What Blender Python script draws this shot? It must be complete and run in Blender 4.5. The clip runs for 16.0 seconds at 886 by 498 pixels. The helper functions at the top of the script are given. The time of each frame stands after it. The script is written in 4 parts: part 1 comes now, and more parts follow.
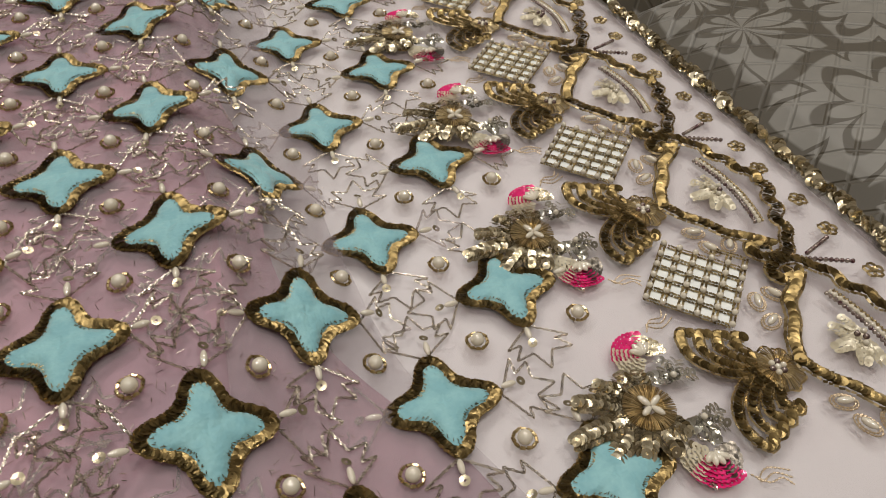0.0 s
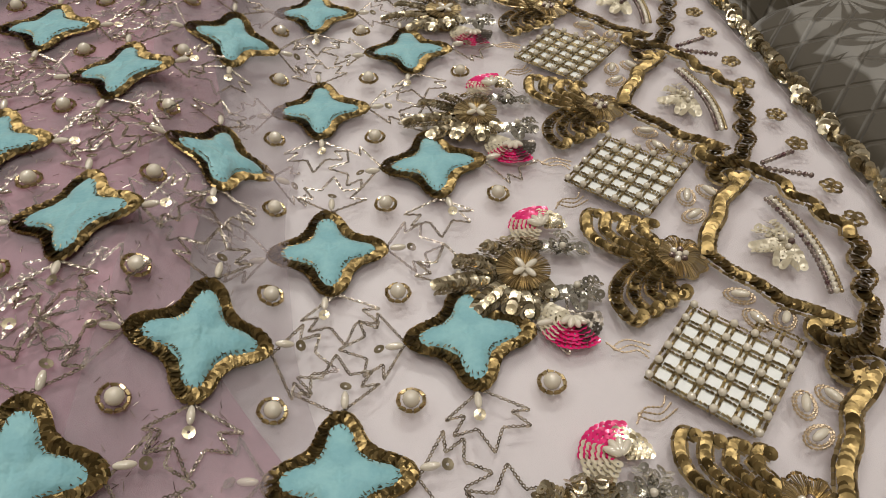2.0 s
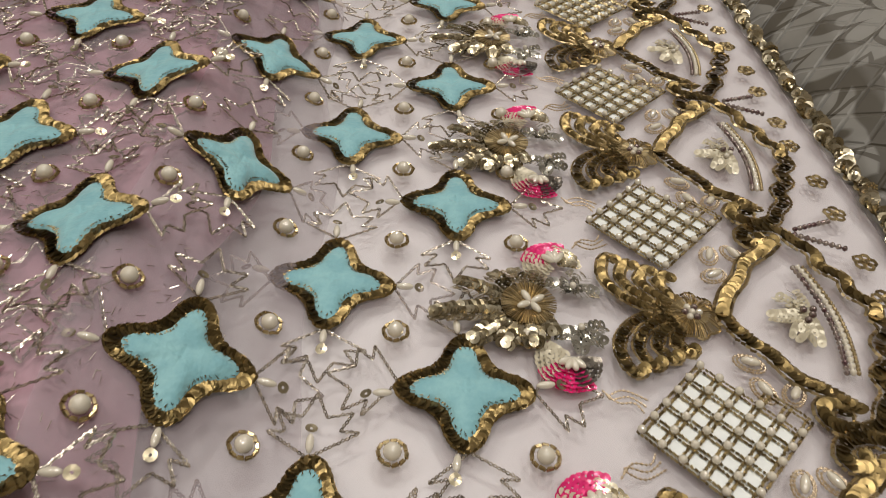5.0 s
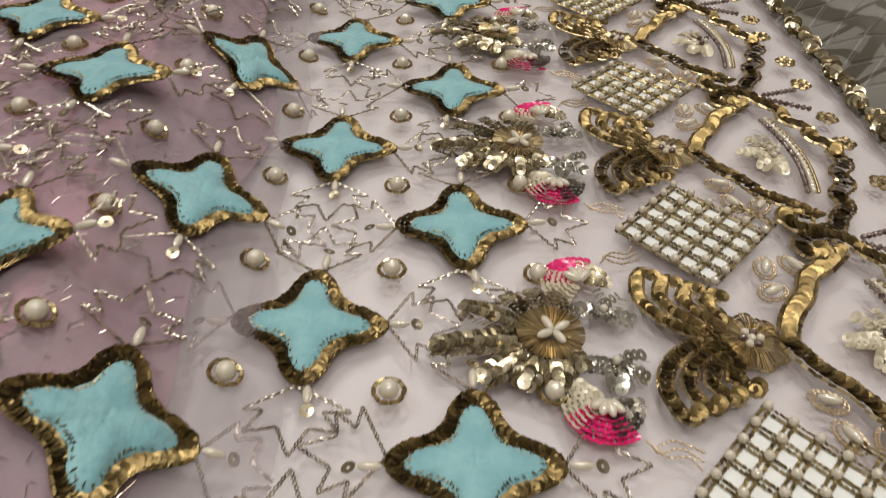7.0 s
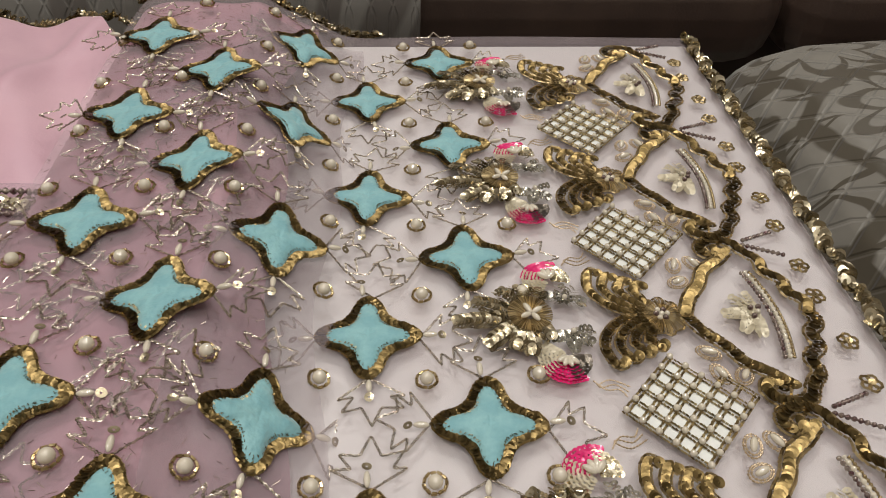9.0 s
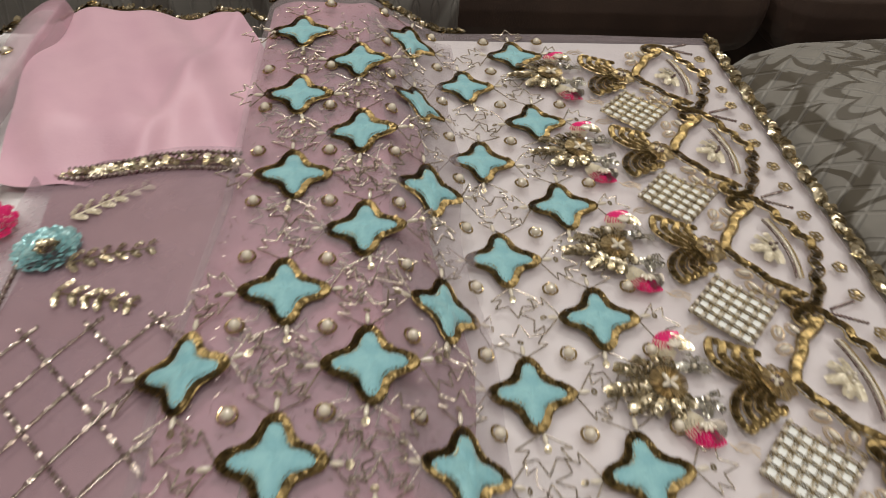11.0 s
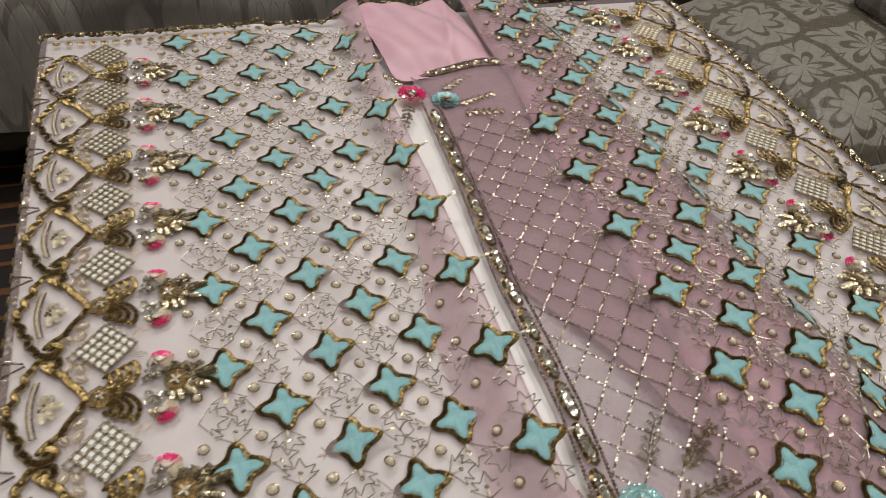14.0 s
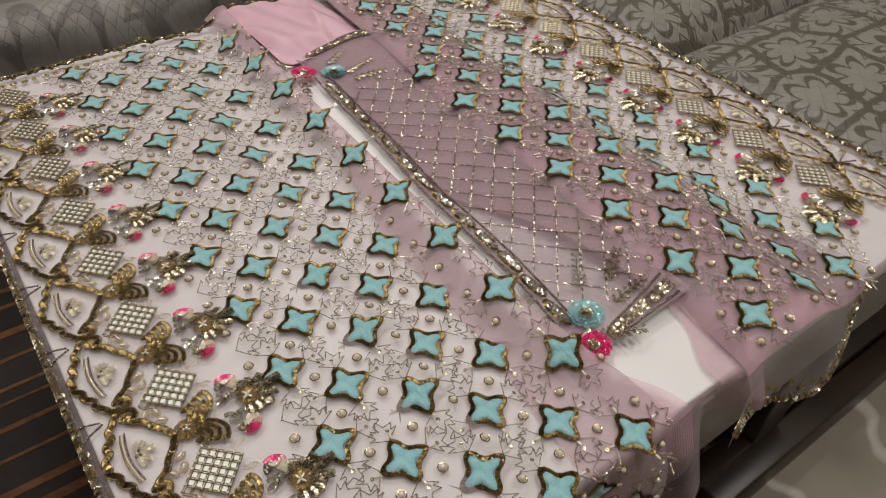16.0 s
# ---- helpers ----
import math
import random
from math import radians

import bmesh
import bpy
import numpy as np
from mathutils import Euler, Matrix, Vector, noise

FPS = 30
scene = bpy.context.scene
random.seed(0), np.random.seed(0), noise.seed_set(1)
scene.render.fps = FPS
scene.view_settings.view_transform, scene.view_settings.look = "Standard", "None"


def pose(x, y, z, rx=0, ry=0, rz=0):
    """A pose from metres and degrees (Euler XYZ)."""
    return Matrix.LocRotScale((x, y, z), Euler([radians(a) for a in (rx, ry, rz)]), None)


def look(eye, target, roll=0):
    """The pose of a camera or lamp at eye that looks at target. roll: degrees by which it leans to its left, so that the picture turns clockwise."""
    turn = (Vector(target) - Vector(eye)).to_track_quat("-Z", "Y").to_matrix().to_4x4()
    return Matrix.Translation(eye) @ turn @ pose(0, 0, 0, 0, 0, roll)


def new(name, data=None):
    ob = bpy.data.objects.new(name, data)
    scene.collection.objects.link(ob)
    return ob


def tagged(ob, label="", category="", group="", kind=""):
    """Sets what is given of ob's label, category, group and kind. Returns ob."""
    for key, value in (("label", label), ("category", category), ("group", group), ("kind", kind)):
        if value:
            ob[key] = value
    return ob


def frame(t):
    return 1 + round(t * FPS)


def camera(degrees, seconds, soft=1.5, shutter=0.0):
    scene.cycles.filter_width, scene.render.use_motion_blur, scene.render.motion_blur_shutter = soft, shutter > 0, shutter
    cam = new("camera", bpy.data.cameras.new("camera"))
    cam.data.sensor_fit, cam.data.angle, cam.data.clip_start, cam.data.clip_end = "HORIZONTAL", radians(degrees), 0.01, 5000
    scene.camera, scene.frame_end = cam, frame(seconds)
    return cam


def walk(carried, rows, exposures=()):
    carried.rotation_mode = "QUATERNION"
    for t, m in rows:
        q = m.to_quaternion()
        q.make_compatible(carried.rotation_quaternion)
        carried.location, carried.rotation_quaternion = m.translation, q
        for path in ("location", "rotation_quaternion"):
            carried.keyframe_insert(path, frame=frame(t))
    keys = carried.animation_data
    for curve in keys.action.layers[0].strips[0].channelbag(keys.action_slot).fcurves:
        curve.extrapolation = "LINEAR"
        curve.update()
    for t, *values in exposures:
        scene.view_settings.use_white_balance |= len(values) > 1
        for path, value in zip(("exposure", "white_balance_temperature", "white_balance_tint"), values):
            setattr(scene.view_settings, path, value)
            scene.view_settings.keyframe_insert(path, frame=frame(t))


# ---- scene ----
cam = camera(63.0, 16.0, soft=0.3, shutter=0.3)
PATH = [
    (0, (0.4059, -0.3589, 0.6369), (0.9574, 0.9613, -0.76), 2.69),
    (0.5, (0.4248, -0.3508, 0.6243), (0.8963, 0.965, -0.8051), 3.53),
    (1, (0.4487, -0.3348, 0.6167), (0.7994, 1.011, -0.8202), 2.78),
    (1.5, (0.4616, -0.3267, 0.6141), (0.718, 1.039, -0.8242), 1.22),
    (2, (0.4675, -0.3297, 0.6114), (0.6686, 1.054, -0.8171), -0.23),
    (2.5, (0.4724, -0.3286, 0.6128), (0.6362, 1.075, -0.803), -0.38),
    (3, (0.4783, -0.3086, 0.6122), (0.5976, 1.119, -0.7828), -0.54),
    (3.5, (0.4792, -0.2645, 0.6156), (0.5669, 1.193, -0.7515), -0.19),
    (5.8, (0.4743, -0.136, 0.5945), (0.5925, 1.313, -0.7798), 5.82),
    (6, (0.4739, -0.127, 0.5909), (0.5939, 1.327, -0.777), 5.8),
    (6.5, (0.4749, -0.09607, 0.5885), (0.574, 1.372, -0.766), 4.35),
    (7, (0.48, -0.06412, 0.5811), (0.5541, 1.43, -0.7462), 2.6),
    (7.5, (0.486, -0.03717, 0.5817), (0.5398, 1.471, -0.7311), 0.85),
    (8, (0.483, -0.0002111, 0.5943), (0.526, 1.484, -0.7454), -0.1),
    (8.5, (0.4721, 0.04174, 0.6239), (0.5974, 1.509, -0.729), 1.75),
    (10.8, (0.399, 0, 0.686), (0.608, 1.392, -0.735), 4.9),
    (11, (0.385, -0.032, 0.696), (0.628, 1.371, -0.708), 5.9),
    (11.5, (0.334, -0.149, 0.73), (0.63, 1.282, -0.636), 5.5),
    (12, (0.261, -0.211, 0.74), (0.666, 1.225, -0.592), 5.5),
    (12.5, (0.188, -0.265, 0.772), (0.703, 1.139, -0.556), 5.9),
    (13, (0.123, -0.312, 0.802), (0.681, 1.055, -0.547), 6.6),
    (13.5, (0.086, -0.358, 0.833), (0.65, 0.995, -0.527), 7.3),
    (14, (0.009, -0.387, 0.851), (0.592, 0.955, -0.513), 7.5),
    (14.5, (-0.049, -0.419, 0.86), (0.619, 0.894, -0.493), 7.3),
    (15, (-0.078, -0.45, 0.876), (0.695, 0.82, -0.461), 6.7),
    (15.5, (-0.099, -0.467, 0.885), (0.753, 0.76, -0.446), 5),
    (16, (-0.112, -0.48, 0.883), (0.795, 0.686, -0.465), 2.6),
]
walk(cam, [(t, look(eye, target, roll)) for t, eye, target, roll in PATH])

# ---- world and lights ----
world = bpy.data.worlds.new("room_light")
world.use_nodes = True
world.node_tree.nodes["Background"].inputs[0].default_value = (1.0, 0.86, 0.74, 1)
world.node_tree.nodes["Background"].inputs[1].default_value = 0.25
scene.world = world
scene.view_settings.exposure = 0.0
LAMPS = [(0.15, 0.95, 15), (1.15, 0.75, 15), (0.25, -0.75, 15), (1.2, -0.6, 13), (-0.9, 0.2, 15), (0.6, 2.1, 15)]
for lx, ly, power in LAMPS:
    data = bpy.data.lights.new("downlight_glow", "AREA")
    data.shape, data.size, data.energy, data.color = "DISK", 0.46, power * 0.76, (1.0, 0.965, 0.93)
    lamp = new("downlight_glow", data)
    lamp.matrix_world = pose(lx, ly, 2.68)


# ---- materials ----
def material(name, color, rough=0.5, metal=0.0, **more):
    """A principled material: color may be one colour or a pair that noise mixes at a scale."""
    m = bpy.data.materials.new(name)
    m.use_nodes = True
    nt = m.node_tree
    b = nt.nodes["Principled BSDF"]
    b.inputs["Roughness"].default_value = rough
    b.inputs["Metallic"].default_value = metal
    for key, value in more.get("inputs", {}).items():
        b.inputs[key].default_value = value
    pair = color if isinstance(color[0], tuple) else (color, tuple(c * 0.8 for c in color))
    tc = nt.nodes.new("ShaderNodeTexCoord")
    n = nt.nodes.new("ShaderNodeTexNoise")
    n.inputs["Scale"].default_value = more.get("scale", 300)
    n.inputs["Detail"].default_value = 4
    nt.links.new(tc.outputs["Object"], n.inputs["Vector"])
    mix = nt.nodes.new("ShaderNodeMix")
    mix.data_type = "RGBA"
    mix.inputs[6].default_value, mix.inputs[7].default_value = (*pair[0], 1), (*pair[1], 1)
    ramp = nt.nodes.new("ShaderNodeMapRange")
    ramp.inputs[1].default_value, ramp.inputs[2].default_value = 0.35, 0.65
    nt.links.new(n.outputs["Fac"], ramp.inputs[0])
    if more.get("island"):
        geo = nt.nodes.new("ShaderNodeNewGeometry")
        nt.links.new(geo.outputs["Random Per Island"], mix.inputs[0])
    else:
        nt.links.new(ramp.outputs[0], mix.inputs[0])
    nt.links.new(mix.outputs[2], b.inputs["Base Color"])
    if more.get("bump"):
        bump = nt.nodes.new("ShaderNodeBump")
        bump.inputs["Strength"].default_value = more["bump"]
        bump.inputs["Distance"].default_value = more.get("depth", 0.0005)
        fine = nt.nodes.new("ShaderNodeTexNoise")
        fine.inputs["Scale"].default_value = more.get("bump_scale", more.get("scale", 300) * 3)
        fine.inputs["Detail"].default_value = 3
        nt.links.new(tc.outputs["Object"], fine.inputs["Vector"])
        nt.links.new(fine.outputs["Fac"], bump.inputs["Height"])
        nt.links.new(bump.outputs[0], b.inputs["Normal"])
    return m


def sheer(name, color, cover, rough=0.55):
    """Thin woven organza: part of the light goes straight through between the threads."""
    m = material(name, (color, tuple(c * 0.9 for c in color)), rough, scale=60, bump=0.7, bump_scale=210, depth=0.0012,
                 inputs={"Sheen Weight": 0.35, "Sheen Roughness": 0.4})
    nt = m.node_tree
    b, out = nt.nodes["Principled BSDF"], nt.nodes["Material Output"]
    clear = nt.nodes.new("ShaderNodeBsdfTransparent")
    mix = nt.nodes.new("ShaderNodeMixShader")
    tc = nt.nodes.new("ShaderNodeTexCoord")
    n = nt.nodes.new("ShaderNodeTexNoise")
    n.inputs["Scale"].default_value = 35
    n.inputs["Detail"].default_value = 5
    r = nt.nodes.new("ShaderNodeMapRange")
    r.inputs[1].default_value, r.inputs[2].default_value = 0.3, 0.7
    r.inputs[3].default_value, r.inputs[4].default_value = cover * 0.85, min(1, cover * 1.15)
    nt.links.new(tc.outputs["Object"], n.inputs["Vector"])
    nt.links.new(n.outputs["Fac"], r.inputs[0])
    nt.links.new(r.outputs[0], mix.inputs[0])
    nt.links.new(clear.outputs[0], mix.inputs[1])
    nt.links.new(b.outputs[0], mix.inputs[2])
    nt.links.new(mix.outputs[0], out.inputs["Surface"])
    return m


M_ORGANZA = sheer("pale_pink_organza", (0.66, 0.55, 0.57), 0.24)
M_NET = sheer("mauve_net", (0.42, 0.29, 0.33), 0.46)
M_VEIL = sheer("pink_veil", (0.70, 0.45, 0.51), 0.50)
M_HAZE = sheer("grey_mauve_blend", (0.40, 0.33, 0.35), 0.30)
M_LINING = material("pink_lining", ((0.68, 0.42, 0.48), (0.61, 0.36, 0.43)), 0.45, scale=25, bump=0.2, bump_scale=700, inputs={"Sheen Weight": 0.4})
# mauve of the stacked layers, with the shade of the air gap mixed in
M_MAUVE = material("shaded_mauve_layers", ((0.47, 0.235, 0.285), (0.31, 0.155, 0.20)), 0.55, scale=18, bump=0.2, bump_scale=600, inputs={"Sheen Weight": 0.4})
M_TAUPE_CLOTH = material("taupe_mauve_lining", ((0.42, 0.265, 0.265), (0.31, 0.185, 0.195)), 0.55, scale=14, bump=0.25, bump_scale=420, inputs={"Sheen Weight": 0.4})
M_TEAL = material("turquoise_silk", ((0.27, 0.52, 0.53), (0.20, 0.43, 0.46)), 0.6, scale=220, bump=0.8, bump_scale=190, depth=0.0014, inputs={"Sheen Weight": 0.5})
M_GOLD = material("antique_gold_sequin", ((0.42, 0.30, 0.125), (0.12, 0.083, 0.03)), 0.33, 0.9, island=True)
M_BRIGHT = material("bright_gold_sequin", ((0.86, 0.77, 0.56), (0.28, 0.22, 0.12)), 0.26, 0.9, island=True)
M_CUT = material("gold_cut_bead", ((0.76, 0.60, 0.33), (0.20, 0.14, 0.06)), 0.3, 0.85, island=True)
M_SILVER = material("silver_cut_bead", ((0.74, 0.66, 0.54), (0.15, 0.115, 0.08)), 0.24, 0.75, island=True)
M_CHAMP = material("champagne_thread", ((0.66, 0.53, 0.36), (0.48, 0.36, 0.23)), 0.35, 0.5, scale=900)
M_PEARL = material("cream_pearl", ((0.74, 0.67, 0.54), (0.64, 0.57, 0.43)), 0.2, 0.0, scale=200, inputs={"Coat Weight": 1.0, "Coat Roughness": 0.06, "Coat IOR": 1.8})
M_RING = material("gold_bead_ring", ((0.74, 0.60, 0.34), (0.40, 0.29, 0.13)), 0.22, 0.9, scale=500)
M_PINK = material("hot_pink_sequin", ((0.85, 0.03, 0.20), (0.62, 0.02, 0.13)), 0.25, 0.1, island=True, inputs={"Coat Weight": 0.5})
M_CREAM = material("cream_sequin", ((0.74, 0.67, 0.50), (0.58, 0.51, 0.36)), 0.32, 0.2, island=True)
M_GREY = material("grey_bronze_sequin", ((0.22, 0.19, 0.15), (0.14, 0.12, 0.10)), 0.28, 0.8, island=True)
M_IRIS = material("clear_silver_sequin", ((0.86, 0.84, 0.76), (0.42, 0.39, 0.31)), 0.2, 0.85, island=True)
M_AQUA = material("aqua_sequin", ((0.30, 0.60, 0.62), (0.45, 0.66, 0.64)), 0.22, 0.3, island=True)
M_DARKBEAD = material("plum_seed_bead", ((0.10, 0.04, 0.045), (0.42, 0.36, 0.30)), 0.2, 0.5, scale=420)
M_TOP = material("white_lacquer", ((0.80, 0.77, 0.75), (0.78, 0.75, 0.73)), 0.34, scale=8, inputs={"Specular IOR Level": 0.35})
M_CUTWORK = material("white_backing", ((0.82, 0.83, 0.78), (0.76, 0.77, 0.72)), 0.4, scale=300)
M_DARKWOOD = material("dark_walnut", ((0.030, 0.019, 0.012), (0.018, 0.012, 0.008)), 0.35, scale=12, bump=0.1)
M_LEATHER = material("brown_leather", ((0.075, 0.048, 0.036), (0.055, 0.035, 0.027)), 0.42, scale=14, bump=0.35, bump_scale=420, depth=0.0008)
M_TAUPE = material("taupe_lacquer", ((0.17, 0.145, 0.12), (0.14, 0.12, 0.10)), 0.3, scale=9)
M_WALL = material("beige_wall", ((0.58, 0.53, 0.46), (0.56, 0.51, 0.44)), 0.8, scale=4)
M_CEIL = material("white_ceiling", ((0.75, 0.73, 0.70), (0.73, 0.71, 0.68)), 0.9, scale=4)
M_MARBLE = material("beige_marble", ((0.36, 0.32, 0.265), (0.27, 0.235, 0.19)), 0.22, scale=5)
_nt = M_MARBLE.node_tree
_wave, _tc, _mix, _rng = (_nt.nodes.new(k) for k in ("ShaderNodeTexWave", "ShaderNodeTexCoord", "ShaderNodeMix", "ShaderNodeMapRange"))
_wave.inputs["Scale"].default_value, _wave.inputs["Distortion"].default_value, _wave.inputs["Detail"].default_value = 2.2, 14.0, 4.0
_rng.inputs[1].default_value, _rng.inputs[2].default_value = 0.86, 1.0
_mix.data_type = "RGBA"
_mix.inputs[7].default_value = (0.52, 0.48, 0.42, 1)
_nt.links.new(_tc.outputs["Object"], _wave.inputs["Vector"])
_nt.links.new(_wave.outputs["Fac"], _rng.inputs[0])
_nt.links.new(_rng.outputs[0], _mix.inputs[0])
_nt.links.new(_nt.nodes["Principled BSDF"].inputs["Base Color"].links[0].from_socket, _mix.inputs[6])
_nt.links.new(_mix.outputs[2], _nt.nodes["Principled BSDF"].inputs["Base Color"])


def damask(name, ground, line, scale, quilt):
    """Woven upholstery: bronze scroll outlines on a pale ground, crossed by a fine quilting."""
    m = material(name, (ground, tuple(c * 0.86 for c in ground)), 0.5, scale=40, inputs={"Sheen Weight": 0.3})
    nt = m.node_tree
    b = nt.nodes["Principled BSDF"]
    tc = nt.nodes.new("ShaderNodeTexCoord")
    warp = nt.nodes.new("ShaderNodeTexNoise")
    warp.inputs["Scale"].default_value = scale * 0.7
    add = nt.nodes.new("ShaderNodeVectorMath")
    add.operation = "MULTIPLY_ADD"
    add.inputs[1].default_value = (0.035, 0.035, 0.035)
    nt.links.new(tc.outputs["Object"], warp.inputs["Vector"])
    nt.links.new(warp.outputs["Color"], add.inputs[0])
    nt.links.new(tc.outputs["Object"], add.inputs[2])
    def math_node(op, a, b=None, c=None):
        n = nt.nodes.new("ShaderNodeMath")
        n.operation = op
        for k, v in enumerate((a, b, c)):
            if isinstance(v, (int, float)):
                n.inputs[k].default_value = v
            elif v is not None:
                nt.links.new(v, n.inputs[k])
        return n.outputs[0]

    vor, rim = nt.nodes.new("ShaderNodeTexVoronoi"), nt.nodes.new("ShaderNodeTexVoronoi")
    rim.feature = "DISTANCE_TO_EDGE"
    for v in (vor, rim):
        v.inputs["Scale"].default_value = scale * 0.5
        v.inputs["Randomness"].default_value = 0.45
        nt.links.new(add.outputs[0], v.inputs["Vector"])
    off = nt.nodes.new("ShaderNodeVectorMath")
    off.operation = "SUBTRACT"
    nt.links.new(add.outputs[0], off.inputs[0])
    nt.links.new(vor.outputs["Position"], off.inputs[1])
    xyz = nt.nodes.new("ShaderNodeSeparateXYZ")
    nt.links.new(off.outputs[0], xyz.inputs[0])
    turn_at = math_node("ARCTAN2", xyz.outputs[1], xyz.outputs[0])
    lobes = math_node("ABSOLUTE", math_node("COSINE", math_node("MULTIPLY", turn_at, 3.5)))
    petal_r = math_node("MULTIPLY_ADD", lobes, 0.20, 0.24)
    flower = math_node("DIVIDE", vor.outputs["Distance"], petal_r)
    rings = math_node("PINGPONG", flower, 0.5)
    thin = math_node("MINIMUM", rings, math_node("MULTIPLY", rim.outputs["Distance"], 2.2))
    step = nt.nodes.new("ShaderNodeMapRange")
    step.inputs[1].default_value, step.inputs[2].default_value = 0.11, 0.15
    step.inputs[3].default_value, step.inputs[4].default_value = 1, 0
    nt.links.new(thin, step.inputs[0])
    mix = nt.nodes.new("ShaderNodeMix")
    mix.data_type = "RGBA"
    old = b.inputs["Base Color"].links[0].from_socket
    nt.links.new(step.outputs[0], mix.inputs[0])
    nt.links.new(old, mix.inputs[6])
    mix.inputs[7].default_value = (*line, 1)
    nt.links.new(mix.outputs[2], b.inputs["Base Color"])
    brick = nt.nodes.new("ShaderNodeTexBrick")
    brick.offset = 0
    brick.inputs["Scale"].default_value = quilt
    brick.inputs["Mortar Size"].default_value = 0.05
    brick.inputs["Mortar Smooth"].default_value = 0.8
    brick.inputs["Brick Width"].default_value = 0.5
    brick.inputs["Row Height"].default_value = 0.5
    turn = nt.nodes.new("ShaderNodeMapping")
    turn.inputs["Rotation"].default_value = (0, 0, 0.78)
    nt.links.new(tc.outputs["Object"], turn.inputs[0])
    nt.links.new(turn.outputs[0], brick.inputs["Vector"])
    bump = nt.nodes.new("ShaderNodeBump")
    bump.inputs["Strength"].default_value = 0.5
    bump.inputs["Distance"].default_value = 0.002
    bump.invert = True
    nt.links.new(brick.outputs["Fac"], bump.inputs["Height"])
    nt.links.new(bump.outputs[0], b.inputs["Normal"])
    return m


M_DAMASK = damask("cream_damask", (0.225, 0.207, 0.172), (0.070, 0.056, 0.034), 20, 26)
M_QUILT = damask("grey_quilted_throw", (0.22, 0.205, 0.18), (0.12, 0.105, 0.09), 7, 34)


# ---- mesh building ----
class Build:
    """Collects vertices and faces of one mesh."""

    def __init__(self):
        self.v, self.f = [], []

    def add(self, verts, faces):
        k = len(self.v)
        self.v.extend(tuple(p) for p in verts)
        self.f.extend(tuple(i + k for i in face) for face in faces)

    def sequin(self, c, r, tilt=(0.0, 0.0), n=9, cup=0.07):
        """A cupped sequin: a shallow many-sided dish round its hole, tilted about x and y."""
        m = Matrix.Rotation(tilt[0], 3, "X") @ Matrix.Rotation(tilt[1], 3, "Y")
        c = Vector(c)
        turns = [2 * math.pi * i / n for i in range(n)]
        ring = [c + m @ Vector((r * math.cos(a), r * math.sin(a), 0)) for a in turns]
        hole = [c + m @ Vector((0.24 * r * math.cos(a), 0.24 * r * math.sin(a), -r * cup)) for a in turns]
        self.add([*ring, *hole], [(i, (i + 1) % n, n + (i + 1) % n, n + i) for i in range(n)])

    def bead(self, c, r, stretch=None, n=7, rows=4):
        """A small ball, drawn out along the vector stretch where that is given."""
        c = Vector(c)
        if stretch is None:
            axis, length = Vector((0, 0, 1)), r
        else:
            axis, length = Vector(stretch).normalized(), Vector(stretch).length
        q = axis.to_track_quat("Z", "Y")
        verts = [c + axis * length]
        for j in range(1, rows):
            a = math.pi * j / rows
            verts += [c + q @ Vector((r * math.sin(a) * math.cos(b), r * math.sin(a) * math.sin(b), length * math.cos(a)))
                      for b in (2 * math.pi * i / n for i in range(n))]
        verts.append(c - axis * length)
        last = len(verts) - 1
        faces = [(0, 1 + i, 1 + (i + 1) % n) for i in range(n)]
        for j in range(rows - 2):
            faces += [(1 + j * n + i, 1 + (j + 1) * n + i, 1 + (j + 1) * n + (i + 1) % n, 1 + j * n + (i + 1) % n) for i in range(n)]
        faces += [(last, last - n + (i + 1) % n, last - n + i) for i in range(n)]
        self.add(verts, faces)

    def tube(self, pts, r, n=5, closed=False):
        """A round cord along points."""
        pts = [Vector(p) for p in pts]
        k = len(pts)
        verts = []
        for i, p in enumerate(pts):
            a = pts[(i + 1) % k] if closed or i < k - 1 else p
            b = pts[i - 1] if closed or i > 0 else p
            d = (a - b).normalized() if (a - b).length > 1e-9 else Vector((1, 0, 0))
            side = d.cross(Vector((0, 0, 1)))
            side = side.normalized() if side.length > 1e-6 else Vector((1, 0, 0))
            up = side.cross(d)
            rr = r(i / max(1, k - 1)) if callable(r) else r
            verts += [p + side * rr * math.cos(t) + up * rr * math.sin(t) for t in (2 * math.pi * j / n for j in range(n))]
        faces = [(i * n + j, i * n + (j + 1) % n, ((i + 1) % k) * n + (j + 1) % n, ((i + 1) % k) * n + j)
                 for i in range(k if closed else k - 1) for j in range(n)]
        if not closed:
            faces += [tuple(range(n))[::-1], tuple(range((k - 1) * n, k * n))]
        self.add(verts, faces)

    def cuts(self, pts, r, length, gap, lift=0.0):
        """A row of cut tube beads sewn end to end along points."""
        pts = [Vector(p) for p in pts]
        for p, q in spaced(pts, length + gap):
            d = (q - p).normalized()
            wob = Vector((random.uniform(-1, 1), random.uniform(-1, 1), 0)) * r * 0.5
            self.tube([p + wob + Vector((0, 0, lift)), p + d * length - wob * 0.5 + Vector((0, 0, lift + random.uniform(0, r)))], r, 4)

    def beads(self, pts, r, step, n=6):
        """A string of round beads on its thread along points: one cord that swells and narrows."""
        chain = spaced([Vector(p) for p in pts], step / 6)
        self.tube([p for p, q in chain], lambda t: r * (0.25 + 0.75 * abs(math.sin(math.pi * t * len(chain) / 6))), n)

